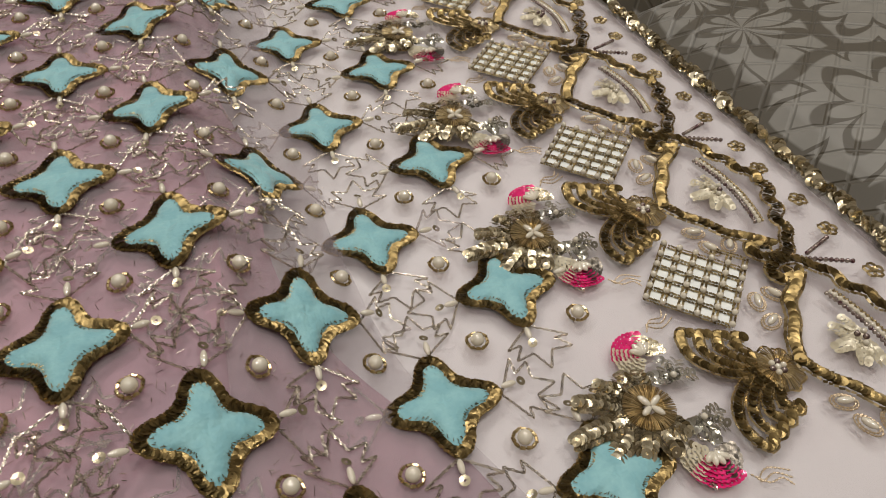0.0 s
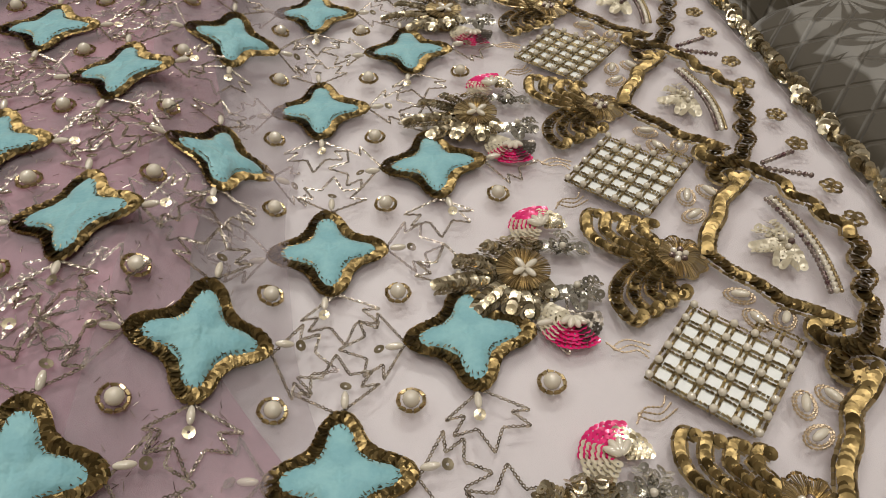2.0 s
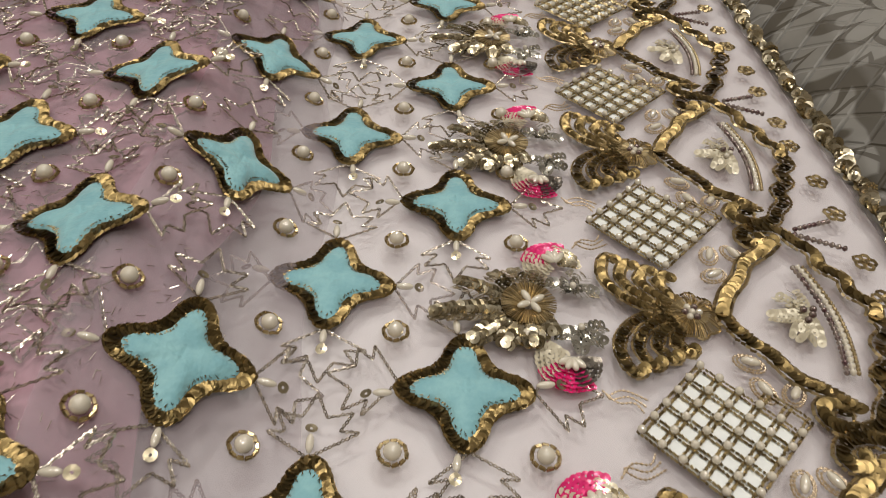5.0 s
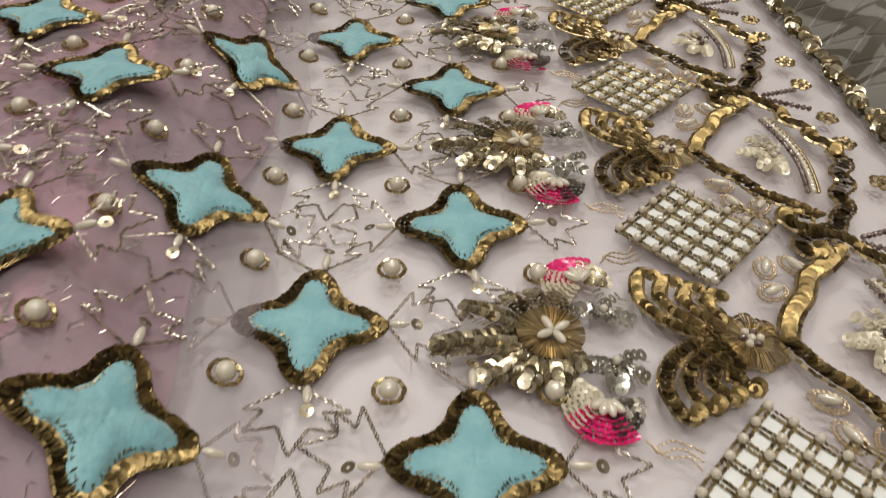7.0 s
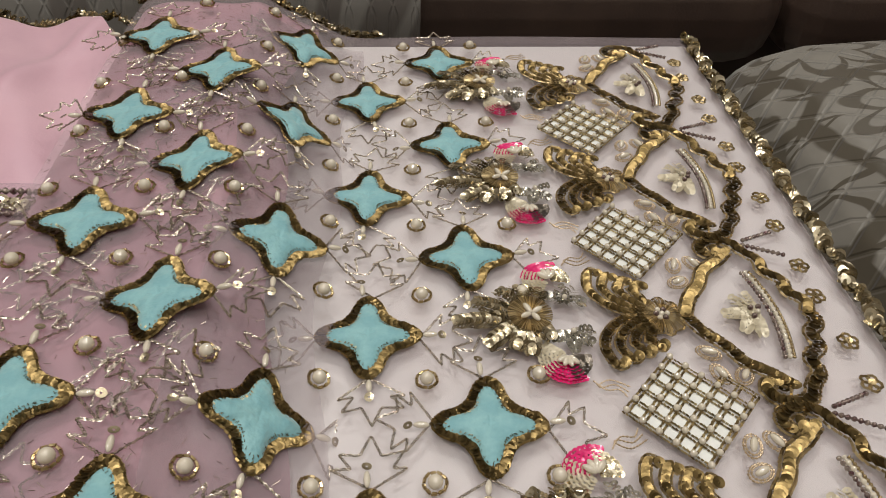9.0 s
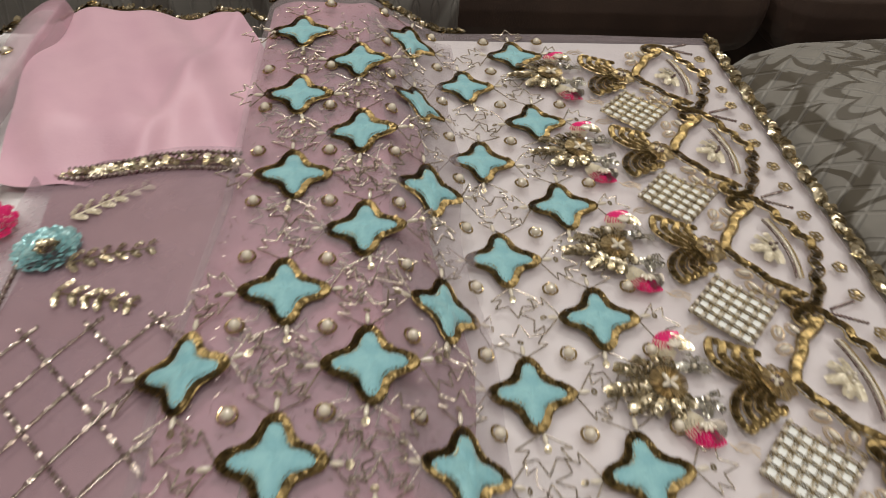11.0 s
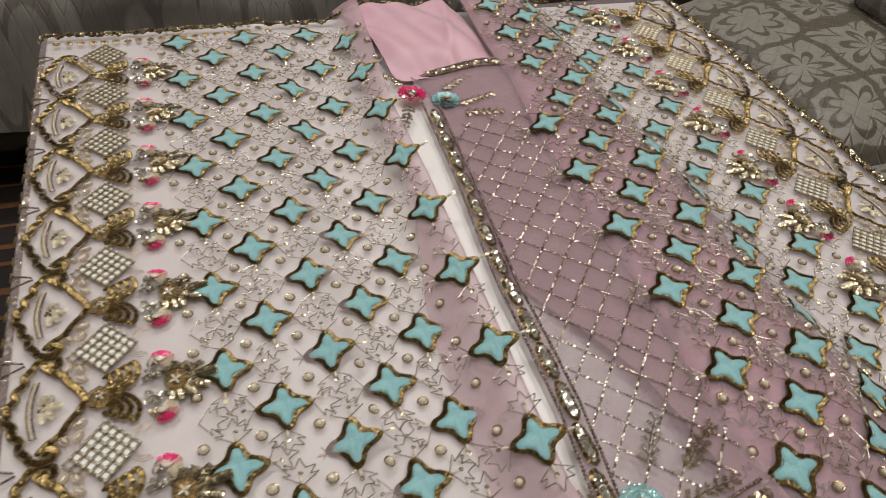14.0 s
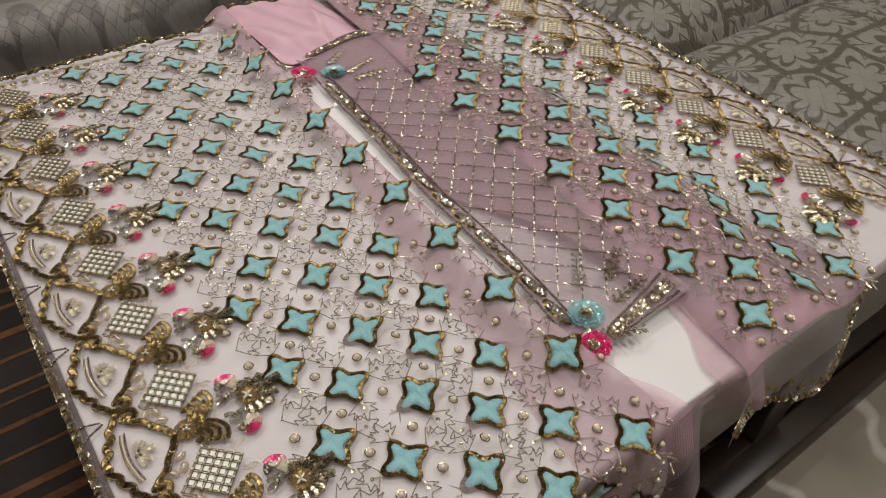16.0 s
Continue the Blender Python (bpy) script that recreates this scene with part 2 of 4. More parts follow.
    def sequins(self, pts, r, step, lean=0.5, lift=0.0006, jitter=0.35):
        """Overlapping sequins along points, each leaning on the one before."""
        for p, q in spaced([Vector(p) for p in pts], step):
            d = (q - p).normalized()
            a = math.atan2(d.y, d.x)
            k = lean + random.uniform(-jitter, jitter)
            self.sequin(p + Vector((0, 0, lift + r * abs(math.sin(k)))), r * random.uniform(0.9, 1.1),
                        (k * math.sin(a) + random.uniform(-jitter, jitter), -k * math.cos(a) + random.uniform(-jitter, jitter)))

    def mesh(self, name, mat, smooth=False):
        me = bpy.data.meshes.new(name)
        me.from_pydata([tuple(p) for p in self.v], [], self.f)
        me.materials.append(mat)
        if smooth:
            me.polygons.foreach_set("use_smooth", [True] * len(me.polygons))
        me.update()
        return me


def spaced(pts, step):
    """Pairs of points, step apart, along a polyline."""
    out, left = [], 0.0
    for a, b in zip(pts, pts[1:]):
        long = (b - a).length
        s = left
        while s < long:
            out.append(a + (b - a) * (s / long))
            s += step
        left = s - long
    out.append(pts[-1])
    return list(zip(out, out[1:]))


def smooth_line(pts, n=8, closed=False):
    """A smooth curve through points."""
    pts = [Vector((*p, 0)) if len(p) == 2 else Vector(p) for p in pts]
    k = len(pts)
    out = []
    for i in range(k if closed else k - 1):
        p0 = pts[(i - 1) % k] if closed or i > 0 else pts[i]
        p1, p2 = pts[i], pts[(i + 1) % k]
        p3 = pts[(i + 2) % k] if closed or i < k - 2 else p2
        for j in range(n):
            t = j / n
            out.append(0.5 * (2 * p1 + (p2 - p0) * t + (2 * p0 - 5 * p1 + 4 * p2 - p3) * t * t + (3 * p1 - p0 - 3 * p2 + p3) * t ** 3))
    out.append(out[0].copy() if closed else pts[-1])
    return out


def part(name, me, parent, m=None, label=""):
    ob = new(name, me)
    ob.parent = parent
    if m is not None:
        ob.matrix_basis = m
    return tagged(ob, label)


def thing(name, me, label, category, kind="", group=""):
    return tagged(new(name, me), label, category, group, kind)


def rounded_box(lo, hi, r, cuts=3, puff=0.0):
    """A box with rounded edges; puff swells its large faces like upholstery."""
    bm = bmesh.new()
    bmesh.ops.create_cube(bm, size=1)
    lo, hi = Vector(lo), Vector(hi)
    for v in bm.verts:
        v.co = Vector(((lo[i] + hi[i]) / 2 + v.co[i] * (hi[i] - lo[i]) for i in range(3)))
    if r > 0:
        bmesh.ops.bevel(bm, geom=list(bm.edges), offset=r, segments=cuts, profile=0.5, affect="EDGES")
    if puff:
        bmesh.ops.subdivide_edges(bm, edges=list(bm.edges), cuts=6, use_grid_fill=True)
        c, h = (lo + hi) / 2, (hi - lo) / 2
        for v in bm.verts:
            a, b = (v.co.x - c.x) / h.x, (v.co.y - c.y) / h.y
            v.co.z += puff * max(0, 1 - a * a) * max(0, 1 - b * b) * (1 if v.co.z > c.z else 0)
    return bm


def from_bm(name, bm, mat, smooth=False):
    me = bpy.data.meshes.new(name)
    bm.to_mesh(me)
    bm.free()
    me.materials.append(mat)
    if smooth:
        me.polygons.foreach_set("use_smooth", [True] * len(me.polygons))
    return me


def box_mesh(name, lo, hi, mat, r=0.0, cuts=2, puff=0.0):
    return from_bm(name, rounded_box(lo, hi, r, cuts, puff), mat, r > 0)


# ---- the room ----
HALF, TOP = 0.0375, 0.45          # half the star spacing; height of the table's top
TX0, TX1, TY0, TY1 = -0.132, 0.640, -0.340, 0.420
thing("floor", box_mesh("floor", (-2.6, -2.4, -0.1), (3.4, 3.2, 0.0), M_MARBLE), "polished beige marble floor with soft veins", "floor", "structure")
thing("ceiling", box_mesh("ceiling", (-2.6, -2.4, 2.7), (3.4, 3.2, 2.8), M_CEIL), "plain white ceiling with round lamps", "ceiling", "structure")
for n, lo, hi in (("wall_north", (-2.7, 3.2, 0), (3.5, 3.3, 2.8)), ("wall_south", (-2.7, -2.5, 0), (3.5, -2.4, 2.8)),
                  ("wall_west", (-2.7, -2.4, 0), (-2.6, 3.2, 2.8)), ("wall_east", (3.4, -2.4, 0), (3.5, 3.2, 2.8))):
    thing(n, box_mesh(n, lo, hi, M_WALL), "plain beige painted wall of the sitting room", "wall", "structure")


def downlight(x, y):
    b = Build()
    n = 24
    b.add([(r * math.cos(a), r * math.sin(a), z) for r, z in ((0.235, 0), (0.265, 0), (0.265, -0.012), (0.235, -0.012)) for a in (2 * math.pi * i / n for i in range(n))],
          [(k * n + i, k * n + (i + 1) % n, ((k + 1) % 4) * n + (i + 1) % n, ((k + 1) % 4) * n + i) for k in range(4) for i in range(n)])
    ob = thing("downlight", b.mesh("downlight", M_CEIL), "round white flat lamp set in the ceiling", "downlight", group="ceiling downlights")
    ob.matrix_basis = pose(x, y, 2.699)


for lx, ly, power in LAMPS:
    downlight(lx, ly)

# rug of dark stripes with rusty lines
rug_stripes = material("striped_rug", ((0.016, 0.011, 0.009), (0.022, 0.015, 0.012)), 0.85, scale=60, bump=0.6, bump_scale=700)
rust = material("rust_stripe", ((0.16, 0.065, 0.02), (0.09, 0.04, 0.015)), 0.85, scale=80, bump=0.6, bump_scale=700)
rug = thing("rug", box_mesh("rug", (-1.6, -1.2, 0.001), (0.35, 0.86, 0.012), rug_stripes, 0.004), "dark brown flat rug with thin rust stripes", "rug")
random.seed(5)
y = -1.15
while y < 0.82:
    w = random.uniform(0.006, 0.016)
    part("stripe", box_mesh("stripe", (-1.59, y, 0.0118), (0.34, y + w, 0.0136), rust, 0.0008, 1), rug)
    y += w + random.uniform(0.018, 0.05)

# table
table = tagged(new("coffee_table"), "low square coffee table with a glossy white top", "coffee table")
part("tabletop", box_mesh("tabletop", (TX0, TY0, TOP - 0.030), (TX1, TY1, TOP - 0.002), M_TOP, 0.002), table)
part("apron", box_mesh("apron", (TX0 + 0.006, TY0 + 0.006, 0.30), (TX1 - 0.006, TY1 - 0.006, TOP - 0.031), M_TAUPE, 0.003), table, None, "taupe lacquered apron")
for ly in (TY0 + 0.03, TY1 - 0.06):
    part("rail", box_mesh("rail", (TX0 + 0.09, ly, 0.03), (TX1 - 0.09, ly + 0.03, 0.07), M_DARKWOOD, 0.003), table)
for lx in (TX0 + 0.06, TX1 - 0.06):
    for ly in (TY0 + 0.06, TY1 - 0.06):
        part("leg", box_mesh("leg", (lx - 0.03, ly - 0.03, 0.013), (lx + 0.03, ly + 0.03, 0.30), M_DARKWOOD, 0.004), table)

def over(d, r=0.006, flare=0.06):
    """How far out and how far down cloth lies, d along it past a table edge."""
    if d <= 0:
        return 0.0, 0.0
    if d < r * math.pi / 2:
        return r * math.sin(d / r), r * (1 - math.cos(d / r))
    rest = d - r * math.pi / 2
    return r + flare * rest, r + rest * math.sqrt(1 - flare * flare)


# sofas
sofa = tagged(new("sofa"), "brown leather sofa with a cream damask seat cover", "sofa")
part("base", box_mesh("base", (0.80, -0.24, 0.05), (1.75, 0.60, 0.25), M_LEATHER, 0.03, 3), sofa)
part("plinth", box_mesh("plinth", (0.62, -0.30, 0.0), (1.7, 0.56, 0.05), M_DARKWOOD, 0.004), sofa)
part("foot_rail", box_mesh("foot_rail", (0.45, -0.345, 0.0), (1.0, -0.305, 0.06), M_DARKWOOD, 0.004), sofa)
part("seat_cushion", box_mesh("seat_cushion", (0.735, -0.30, 0.24), (1.5, 0.14, 0.375), M_DAMASK, 0.06, 4, 0.05), sofa)
part("seat_cushion", box_mesh("seat_cushion", (0.72, 0.12, 0.24), (1.5, 0.58, 0.385), M_DAMASK, 0.07, 4, 0.06), sofa)
part("backrest", box_mesh("backrest", (1.5, -0.3, 0.25), (1.78, 0.6, 0.85), M_DAMASK, 0.07, 4), sofa)
pillow = thing("throw_pillow", box_mesh("throw_pillow", (0.95, 0.28, 0.425), (1.25, 0.42, 0.53), M_QUILT, 0.04, 4, 0.02), "dark grey satin throw pillow on the damask seat", "pillow")
far_sofa = tagged(new("sofa"), "brown leather sofa with a grey quilted throw over its seat", "sofa")
part("base", box_mesh("base", (-1.6, 0.90, 0.03), (1.9, 1.9, 0.25), M_LEATHER, 0.03, 3), far_sofa)
for k in range(4):
    part("seat_cushion", box_mesh("seat_cushion", (-1.55 + 0.82 * k, 0.74, 0.24), (-0.735 + 0.82 * k, 1.6, 0.36), M_LEATHER, 0.05, 4, 0.02), far_sofa)


def throw_over(x0, x1):
    """A heavy throw lying on the seat and hanging over its front."""
    verts, faces = [], []
    cols, rows = 60, 40
    for j in range(rows + 1):
        s = j / rows * 0.85
        for i in range(cols + 1):
            x = x0 + (x1 - x0) * i / cols
            bulge = 0.008 * math.sin(19 * x + 2) * math.sin(11 * s + 3 * x)
            o, d = over(s - 0.60, 0.05, 0.12)
            verts.append((x, 1.34 - min(s, 0.60) - o + (bulge if s > 0.66 else 0), 0.392 - d + (bulge + 0.006 * math.sin(7 * x) if s < 0.62 else 0)))
    k = cols + 1
    faces = [(j * k + i, (j + 1) * k + i, (j + 1) * k + i + 1, j * k + i + 1) for j in range(rows) for i in range(cols)]
    me = bpy.data.meshes.new("sofa_throw")
    me.from_pydata(verts, [], faces)
    me.materials.append(M_QUILT)
    me.polygons.foreach_set("use_smooth", [True] * len(faces))
    return me


thing("sofa_throw", throw_over(-1.3, 0.50), "grey quilted satin throw spread over the sofa seat", "throw")
part("backrest", box_mesh("backrest", (-1.6, 1.55, 0.25), (1.9, 1.9, 0.85), M_LEATHER, 0.07, 4), far_sofa)


# ---- the cloth ----
def step(a, b, x):
    t = min(1, max(0, (x - a) / (b - a)))
    return t * t * (3 - 2 * t)


def line(pairs, y):
    """A value that runs smoothly through (y, value) pairs."""
    if y <= pairs[0][0]:
        return pairs[0][1]
    for (a, p), (b, q) in zip(pairs, pairs[1:]):
        if y <= b:
            return p + (q - p) * (y - a) / (b - a)
    return pairs[-1][1]


FOLD = [(-0.45, 0.276), (-0.34, 0.287), (-0.26, 0.298), (-0.21, 0.294), (-0.15, 0.301), (-0.09, 0.306), (0.04, 0.305), (0.11, 0.310), (0.23, 0.324), (0.32, 0.327), (0.42, 0.333)]
TRIM = [(-0.26, 0.200), (-0.20, 0.208), (-0.16, 0.212), (-0.05, 0.2135), (0.03, 0.220), (0.09, 0.2255), (0.15, 0.229), (0.26, 0.234)]
EDGE_L = [(-0.45, 0.220), (-0.335, 0.214), (-0.30, 0.208), (-0.27, 0.198), (-0.22, 0.188), (-0.15, 0.189), (-0.044, 0.192), (0.08, 0.195), (0.20, 0.194), (0.30, 0.203), (0.42, 0.212)]
SLOPE = [(-0.36, 0.404), (-0.25, 0.408), (-0.19, 0.422), (-0.05, 0.424), (0.08, 0.421), (0.20, 0.420), (0.31, 0.424), (0.42, 0.420)]
SPAN = [(-0.36, 0.048), (-0.25, 0.045), (-0.18, 0.032), (0.42, 0.030)]
VEIL_L = [(-0.45, 0.125), (-0.30, 0.130), (-0.115, 0.144), (-0.05, 0.150), (0.0, 0.158), (0.06, 0.166), (0.135, 0.172), (0.275, 0.176), (0.42, 0.178)]


def sheet_right(x, w):
    """The panel that lies over the far side: raised on folds towards the middle, over the edges at the near end and the side."""
    ripple = 0.0012 * math.sin(31 * x + 9 * w) * math.sin(14 * w + 2)
    c = line(SLOPE, w) + 0.003 * math.sin(29 * w + 1)
    span = line(SPAN, w)
    hill = 0.024 * (1 - step(c - span, c + span, x))
    crease = 0.003 * (0.022 / max(0.022, span)) * math.exp(-((x - c + 0.024) / 0.008) ** 2) + 0.0012 * math.sin(140 * x + 40 * w) * math.exp(-((x - c) / 0.015) ** 2)
    foldx = line(FOLD, w)
    sink = step(-0.18, -0.27, w)
    roll = -(0.010 + 0.013 * sink) * math.exp(-max(0, x - foldx) / (0.008 + 0.012 * sink))
    z = TOP + 0.002 + hill + crease + roll + ripple * (0.4 + hill * 60)
    ox, dx = over(x - (TX1 - 0.004), 0.012, 0.55)
    oy, dy = over(TY0 - w, 0.008 + hill * 0.5, 0.10)
    fy, df = over(w - TY1, 0.008, 0.2)
    wave = 0.010 * math.sin(34 * x) * min(1, dy / 0.05)
    return Vector((x if ox == 0 else TX1 - 0.004 + ox, (max(w, TY0) if w < TY1 else TY1 + fy) - oy - wave, z - dx - dy - df))


LEFT_X = [(0, 0.0), (1, 0.033), (2, 0.070), (3, 0.103), (4, 0.138), (5, 0.175), (6, 0.212)]


def sheet_left(x, w):
    """The panel on the near side, flat but for slack ripples; it hangs over the table's edge on two sides."""
    ripple = 0.0010 * math.sin(27 * x + 8 * w) * math.sin(13 * w)
    ridge = 0.005 * math.exp(-((x - 0.086 - 0.006 * math.sin(8 * w)) / 0.009) ** 2)
    edge = line(EDGE_L, w)
    lift = 0.020 * step(edge - 0.050, edge - 0.010, x) * (1 - step(edge - 0.006, edge + 0.001, x)) * step(-0.35, -0.24, w)
    z = TOP + 0.002 + ripple + ridge + lift
    ox, dx = over(TX0 - x, 0.005, 0.16)
    oy, dy = over(TY0 - w, 0.006, 0.05)
    fy, df = over(w - TY1, 0.006, 0.2)
    wave = 0.008 * math.sin(40 * x) * min(1, dy / 0.05)
    return Vector((max(x, TX0) - ox, (max(w, TY0) if w < TY1 else TY1 + fy) - oy - wave, z - dx - dy - df))


def bodice(x, w):
    """The narrow netted front between the two panels."""
    t = (x - line(TRIM, w)) / max(0.02, line(FOLD, w) - line(TRIM, w))
    z = TOP + 0.006 + 0.010 * step(0, 1, t) + 0.0015 * math.sin(60 * x + 22 * w) * math.sin(18 * w)
    return Vector((x, w, z))


def seat(sheet, x, w, turn=0.0, lift=0.0):
    """The pose of something sewn flat onto a sheet at (x, w)."""
    e = 0.006
    p = sheet(x, w)
    a = (sheet(x + e, w) - sheet(x - e, w)).normalized()
    b = sheet(x, w + e) - sheet(x, w - e)
    n = a.cross(b).normalized()
    b = n.cross(a)
    m = Matrix((a, b, n)).transposed().to_4x4()
    return Matrix.Translation(p + n * lift) @ m @ Matrix.Rotation(turn, 4, "Z")


def cloth(name, sheet, left, right, w0, w1, mat, cols=80, rows=180, drop=0.0):
    """A grid of cloth between the lines left(w) and right(w)."""
    verts, faces = [], []
    for j in range(rows + 1):
        w = w0 + (w1 - w0) * j / rows
        a, b = left(w), right(w)
        for i in range(cols + 1):
            p = sheet(a + (b - a) * i / cols, w)
            verts.append((p.x, p.y, p.z - drop))
    k = cols + 1
    for j in range(rows):
        for i in range(cols):
            faces.append((j * k + i, j * k + i + 1, (j + 1) * k + i + 1, (j + 1) * k + i))
    me = bpy.data.meshes.new(name)
    me.from_pydata(verts, [], faces)
    me.materials.append(mat)
    me.polygons.foreach_set("use_smooth", [True] * len(faces))
    return me


XR, PHASE = 0.4925, 0.4 * HALF           # outer star column of the far panel, and its shift along the edge
HEM_R, HEM_L = XR + 0.147, -0.165
DROP = [(0.25, 0.085), (0.30, 0.09), (0.38, 0.115), (0.414, 0.095), (0.432, 0.065), (0.446, 0.03), (0.47, 0.012)]


def near_end(x):
    return TY0 - line(DROP, x)


def right_sheet_mesh():
    verts, faces = [], []
    rows, cols = 190, 100
    for j in range(rows + 1):
        for i in range(cols + 1):
            t = j / rows
            x = 0.27 + (HEM_R - 0.27) * i / cols
            w = near_end(x) + (TY1 + 0.012 - near_end(x)) * t
            x = line(FOLD, w) + (HEM_R + 0.004 * math.sin(w * 2 * math.pi / 0.020) - line(FOLD, w)) * i / cols
            verts.append(tuple(sheet_right(x, w)))
    k = cols + 1
    for j in range(rows):
        faces += [(j * k + i, j * k + i + 1, (j + 1) * k + i + 1, (j + 1) * k + i) for i in range(cols)]
    me = bpy.data.meshes.new("panel")
    me.from_pydata(verts, [], faces)
    me.materials.append(M_ORGANZA)
    me.polygons.foreach_set("use_smooth", [True] * len(faces))
    return me


right_panel = thing("embroidered_panel", right_sheet_mesh(), "sheer pink organza panel with turquoise stars and gold border", "dress panel")
left_panel = thing("embroidered_panel", cloth("panel", sheet_left, lambda w: HEM_L + 0.003 * math.sin(w * 2 * math.pi / 0.020), lambda w: line(EDGE_L, w), -0.44, 0.405, M_ORGANZA, 110, 200),
                   "sheer white-pink organza panel with turquoise stars lying flat", "dress panel")
MM_ = 0.001
under = thing("under_cloth", cloth("under_cloth", sheet_right, lambda w: line(FOLD, w) + 0.003, lambda w: 0.424 + 0.034 * step(-0.20, -0.30, w) + 0.006 * math.sin(15 * w) + 0.004 * math.sin(47 * w + 1), -0.352, 0.425, M_MAUVE, 40, 150, 0.004),
      "mauve under layers of the folded dress panel, gap shade in the colour", "fabric")
# added sheer strip: grades the fold's dark tone softly into the pale panel
thing("fold_blend_strip", cloth("fold_blend_strip", sheet_right, lambda w: 0.400 + 0.004 * math.sin(30 * w), lambda w: 0.445 + 0.034 * step(-0.20, -0.30, w) + 0.006 * math.sin(13 * w + 2) + 0.003 * math.sin(52 * w), -0.345, 0.41, M_HAZE, 20, 150, 0.0018),
      "added sheer grey mauve strip that softens the fold's tonal edge", "fabric")
thing("veil", cloth("veil", sheet_left, lambda w: line(VEIL_L, w) + 0.003 * math.sin(23 * w), lambda w: line(EDGE_L, w) - 0.002, -0.44, 0.44, M_VEIL, 30, 150, 0.001),
      "pale pink veil edge folded under the panel", "fabric")
thing("bodice_lining", cloth("bodice_lining", bodice, lambda w: line(TRIM, w) + 0.006 + 0.075 * (1 - step(-0.24, 0.0, w)) + 0.003 * math.sin(40 * w), lambda w: line(FOLD, w) + 0.014, -0.262, 0.268, M_TAUPE_CLOTH, 30, 100, 0.003),
      "mauve lining under the netted bodice", "fabric")
front = thing("netted_bodice", cloth("netted_bodice", bodice, lambda w: line(TRIM, w) - 0.006, lambda w: line(FOLD, w) + 0.012, -0.272, 0.275, M_NET, 40, 120),
              "mauve net bodice crossed by diagonal sequin lines", "dress bodice")


def lining(x, w):
    oy, dy = over(w - TY1, 0.01, 0.2)
    u = (x - 0.26) / 0.075
    puff = 0.014 * max(0, 1 - u * u) * step(0.262, 0.30, w) * (1 - 0.5 * step(0.33, 0.43, w))
    crease = 0.0035 * math.sin(70 * x + 25 * w) * math.sin(30 * w + 1) + 0.002 * math.sin(150 * (x + 0.4 * w)) + 0.003 * math.exp(-((x - 0.285 - 0.25 * (w - 0.3)) / 0.006) ** 2)
    return Vector((x, min(w, TY1) + oy, TOP + 0.006 + puff + crease - dy))


neck = thing("pink_lining", cloth("pink_lining", lining, lambda w: 0.214 - 0.022 * step(0.262, 0.39, w) + 0.004 * math.sin(40 * w), lambda w: 0.336 - 0.05 * max(0.0, (w - 0.36) / 0.09) ** 2, 0.258, 0.450, M_LINING, 50, 70),
      "smooth pale pink lining cloth at the neck", "fabric")


def near_veil(x, w):
    """Sheer cloth that slides over the table's near edge between the panels."""
    oy, dy = over(TY0 - w, 0.006, 0.08)
    wave = 0.012 * math.sin(70 * x + 20 * w) * min(1, dy / 0.04)
    return Vector((x + 0.25 * max(0, TY0 - w) * (x - 0.21) * 4, max(w, TY0) - oy - wave, TOP + 0.004 + 0.002 * math.sin(60 * x + 20 * w) - dy))


thing("veil", cloth("veil", near_veil, lambda w: 0.178 + 0.06 * step(-0.26, -0.40, w) * 0, lambda w: 0.206 + 0.012 * step(-0.27, -0.33, w) + 0.010 * math.sin(30 * w), -0.50, -0.255, M_VEIL, 24, 70),
      "sheer pink veil slipping over the table edge", "fabric")
thing("veil", cloth("veil", near_veil, lambda w: 0.205 + 0.5 * max(0, -0.34 - w) * 0.1, lambda w: 0.262, -0.47, -0.343, M_NET, 24, 50),
      "lilac-grey sheer veil hanging down from the table edge", "fabric")
thing("pink_lining", cloth("pink_lining", near_veil, lambda w: 0.262 + 0.040 * step(-0.335, -0.262, w) - 0.01 * step(-0.30, -0.27, w), lambda w: 0.312, -0.40, -0.262, M_VEIL, 20, 50, 0.001),
      "pale pink lining edge below the bodice", "fabric")


# ---- embroidery ----
def star_outline(tip, waist, sharp, n=14):
    """A four-pointed star with rounded notches at waist; sharp narrows its points."""
    pts = []
    for k in range(4 * n):
        a = 2 * math.pi * k / (4 * n)
        r = waist + (tip - waist) * (0.5 + 0.5 * math.cos(4 * a)) ** sharp
        pts.append(Vector((r * math.cos(a), r * math.sin(a), 0)))
    return pts


def star_patch(seed):
    random.seed(seed)
    b = Build()
    edge = star_outline(0.0146, 0.0080, 1.8)
    edge = [p * (1 + 0.07 * noise.noise(Vector((p.x * 300, p.y * 300, seed * 3.7)))) for p in edge]
    n, rings = len(edge), 6
    verts = [(0, 0, 0.0016)]
    for k in range(1, rings + 1):
        f = k / rings
        for p in edge:
            z = 0.0016 * (1 - f ** 4) + 0.0005 * noise.noise(Vector((p.x * f * 260 + seed * 7, p.y * f * 260, seed)))
            verts.append((p.x * f, p.y * f, z + 0.0009))
    faces = [(0, 1 + i, 1 + (i + 1) % n) for i in range(n)]
    for k in range(rings - 1):
        faces += [(1 + k * n + i, 1 + (k + 1) * n + i, 1 + (k + 1) * n + (i + 1) % n, 1 + k * n + (i + 1) % n) for i in range(n)]
    b.add(verts, faces)
    return b.mesh("star_patch", M_TEAL, True)


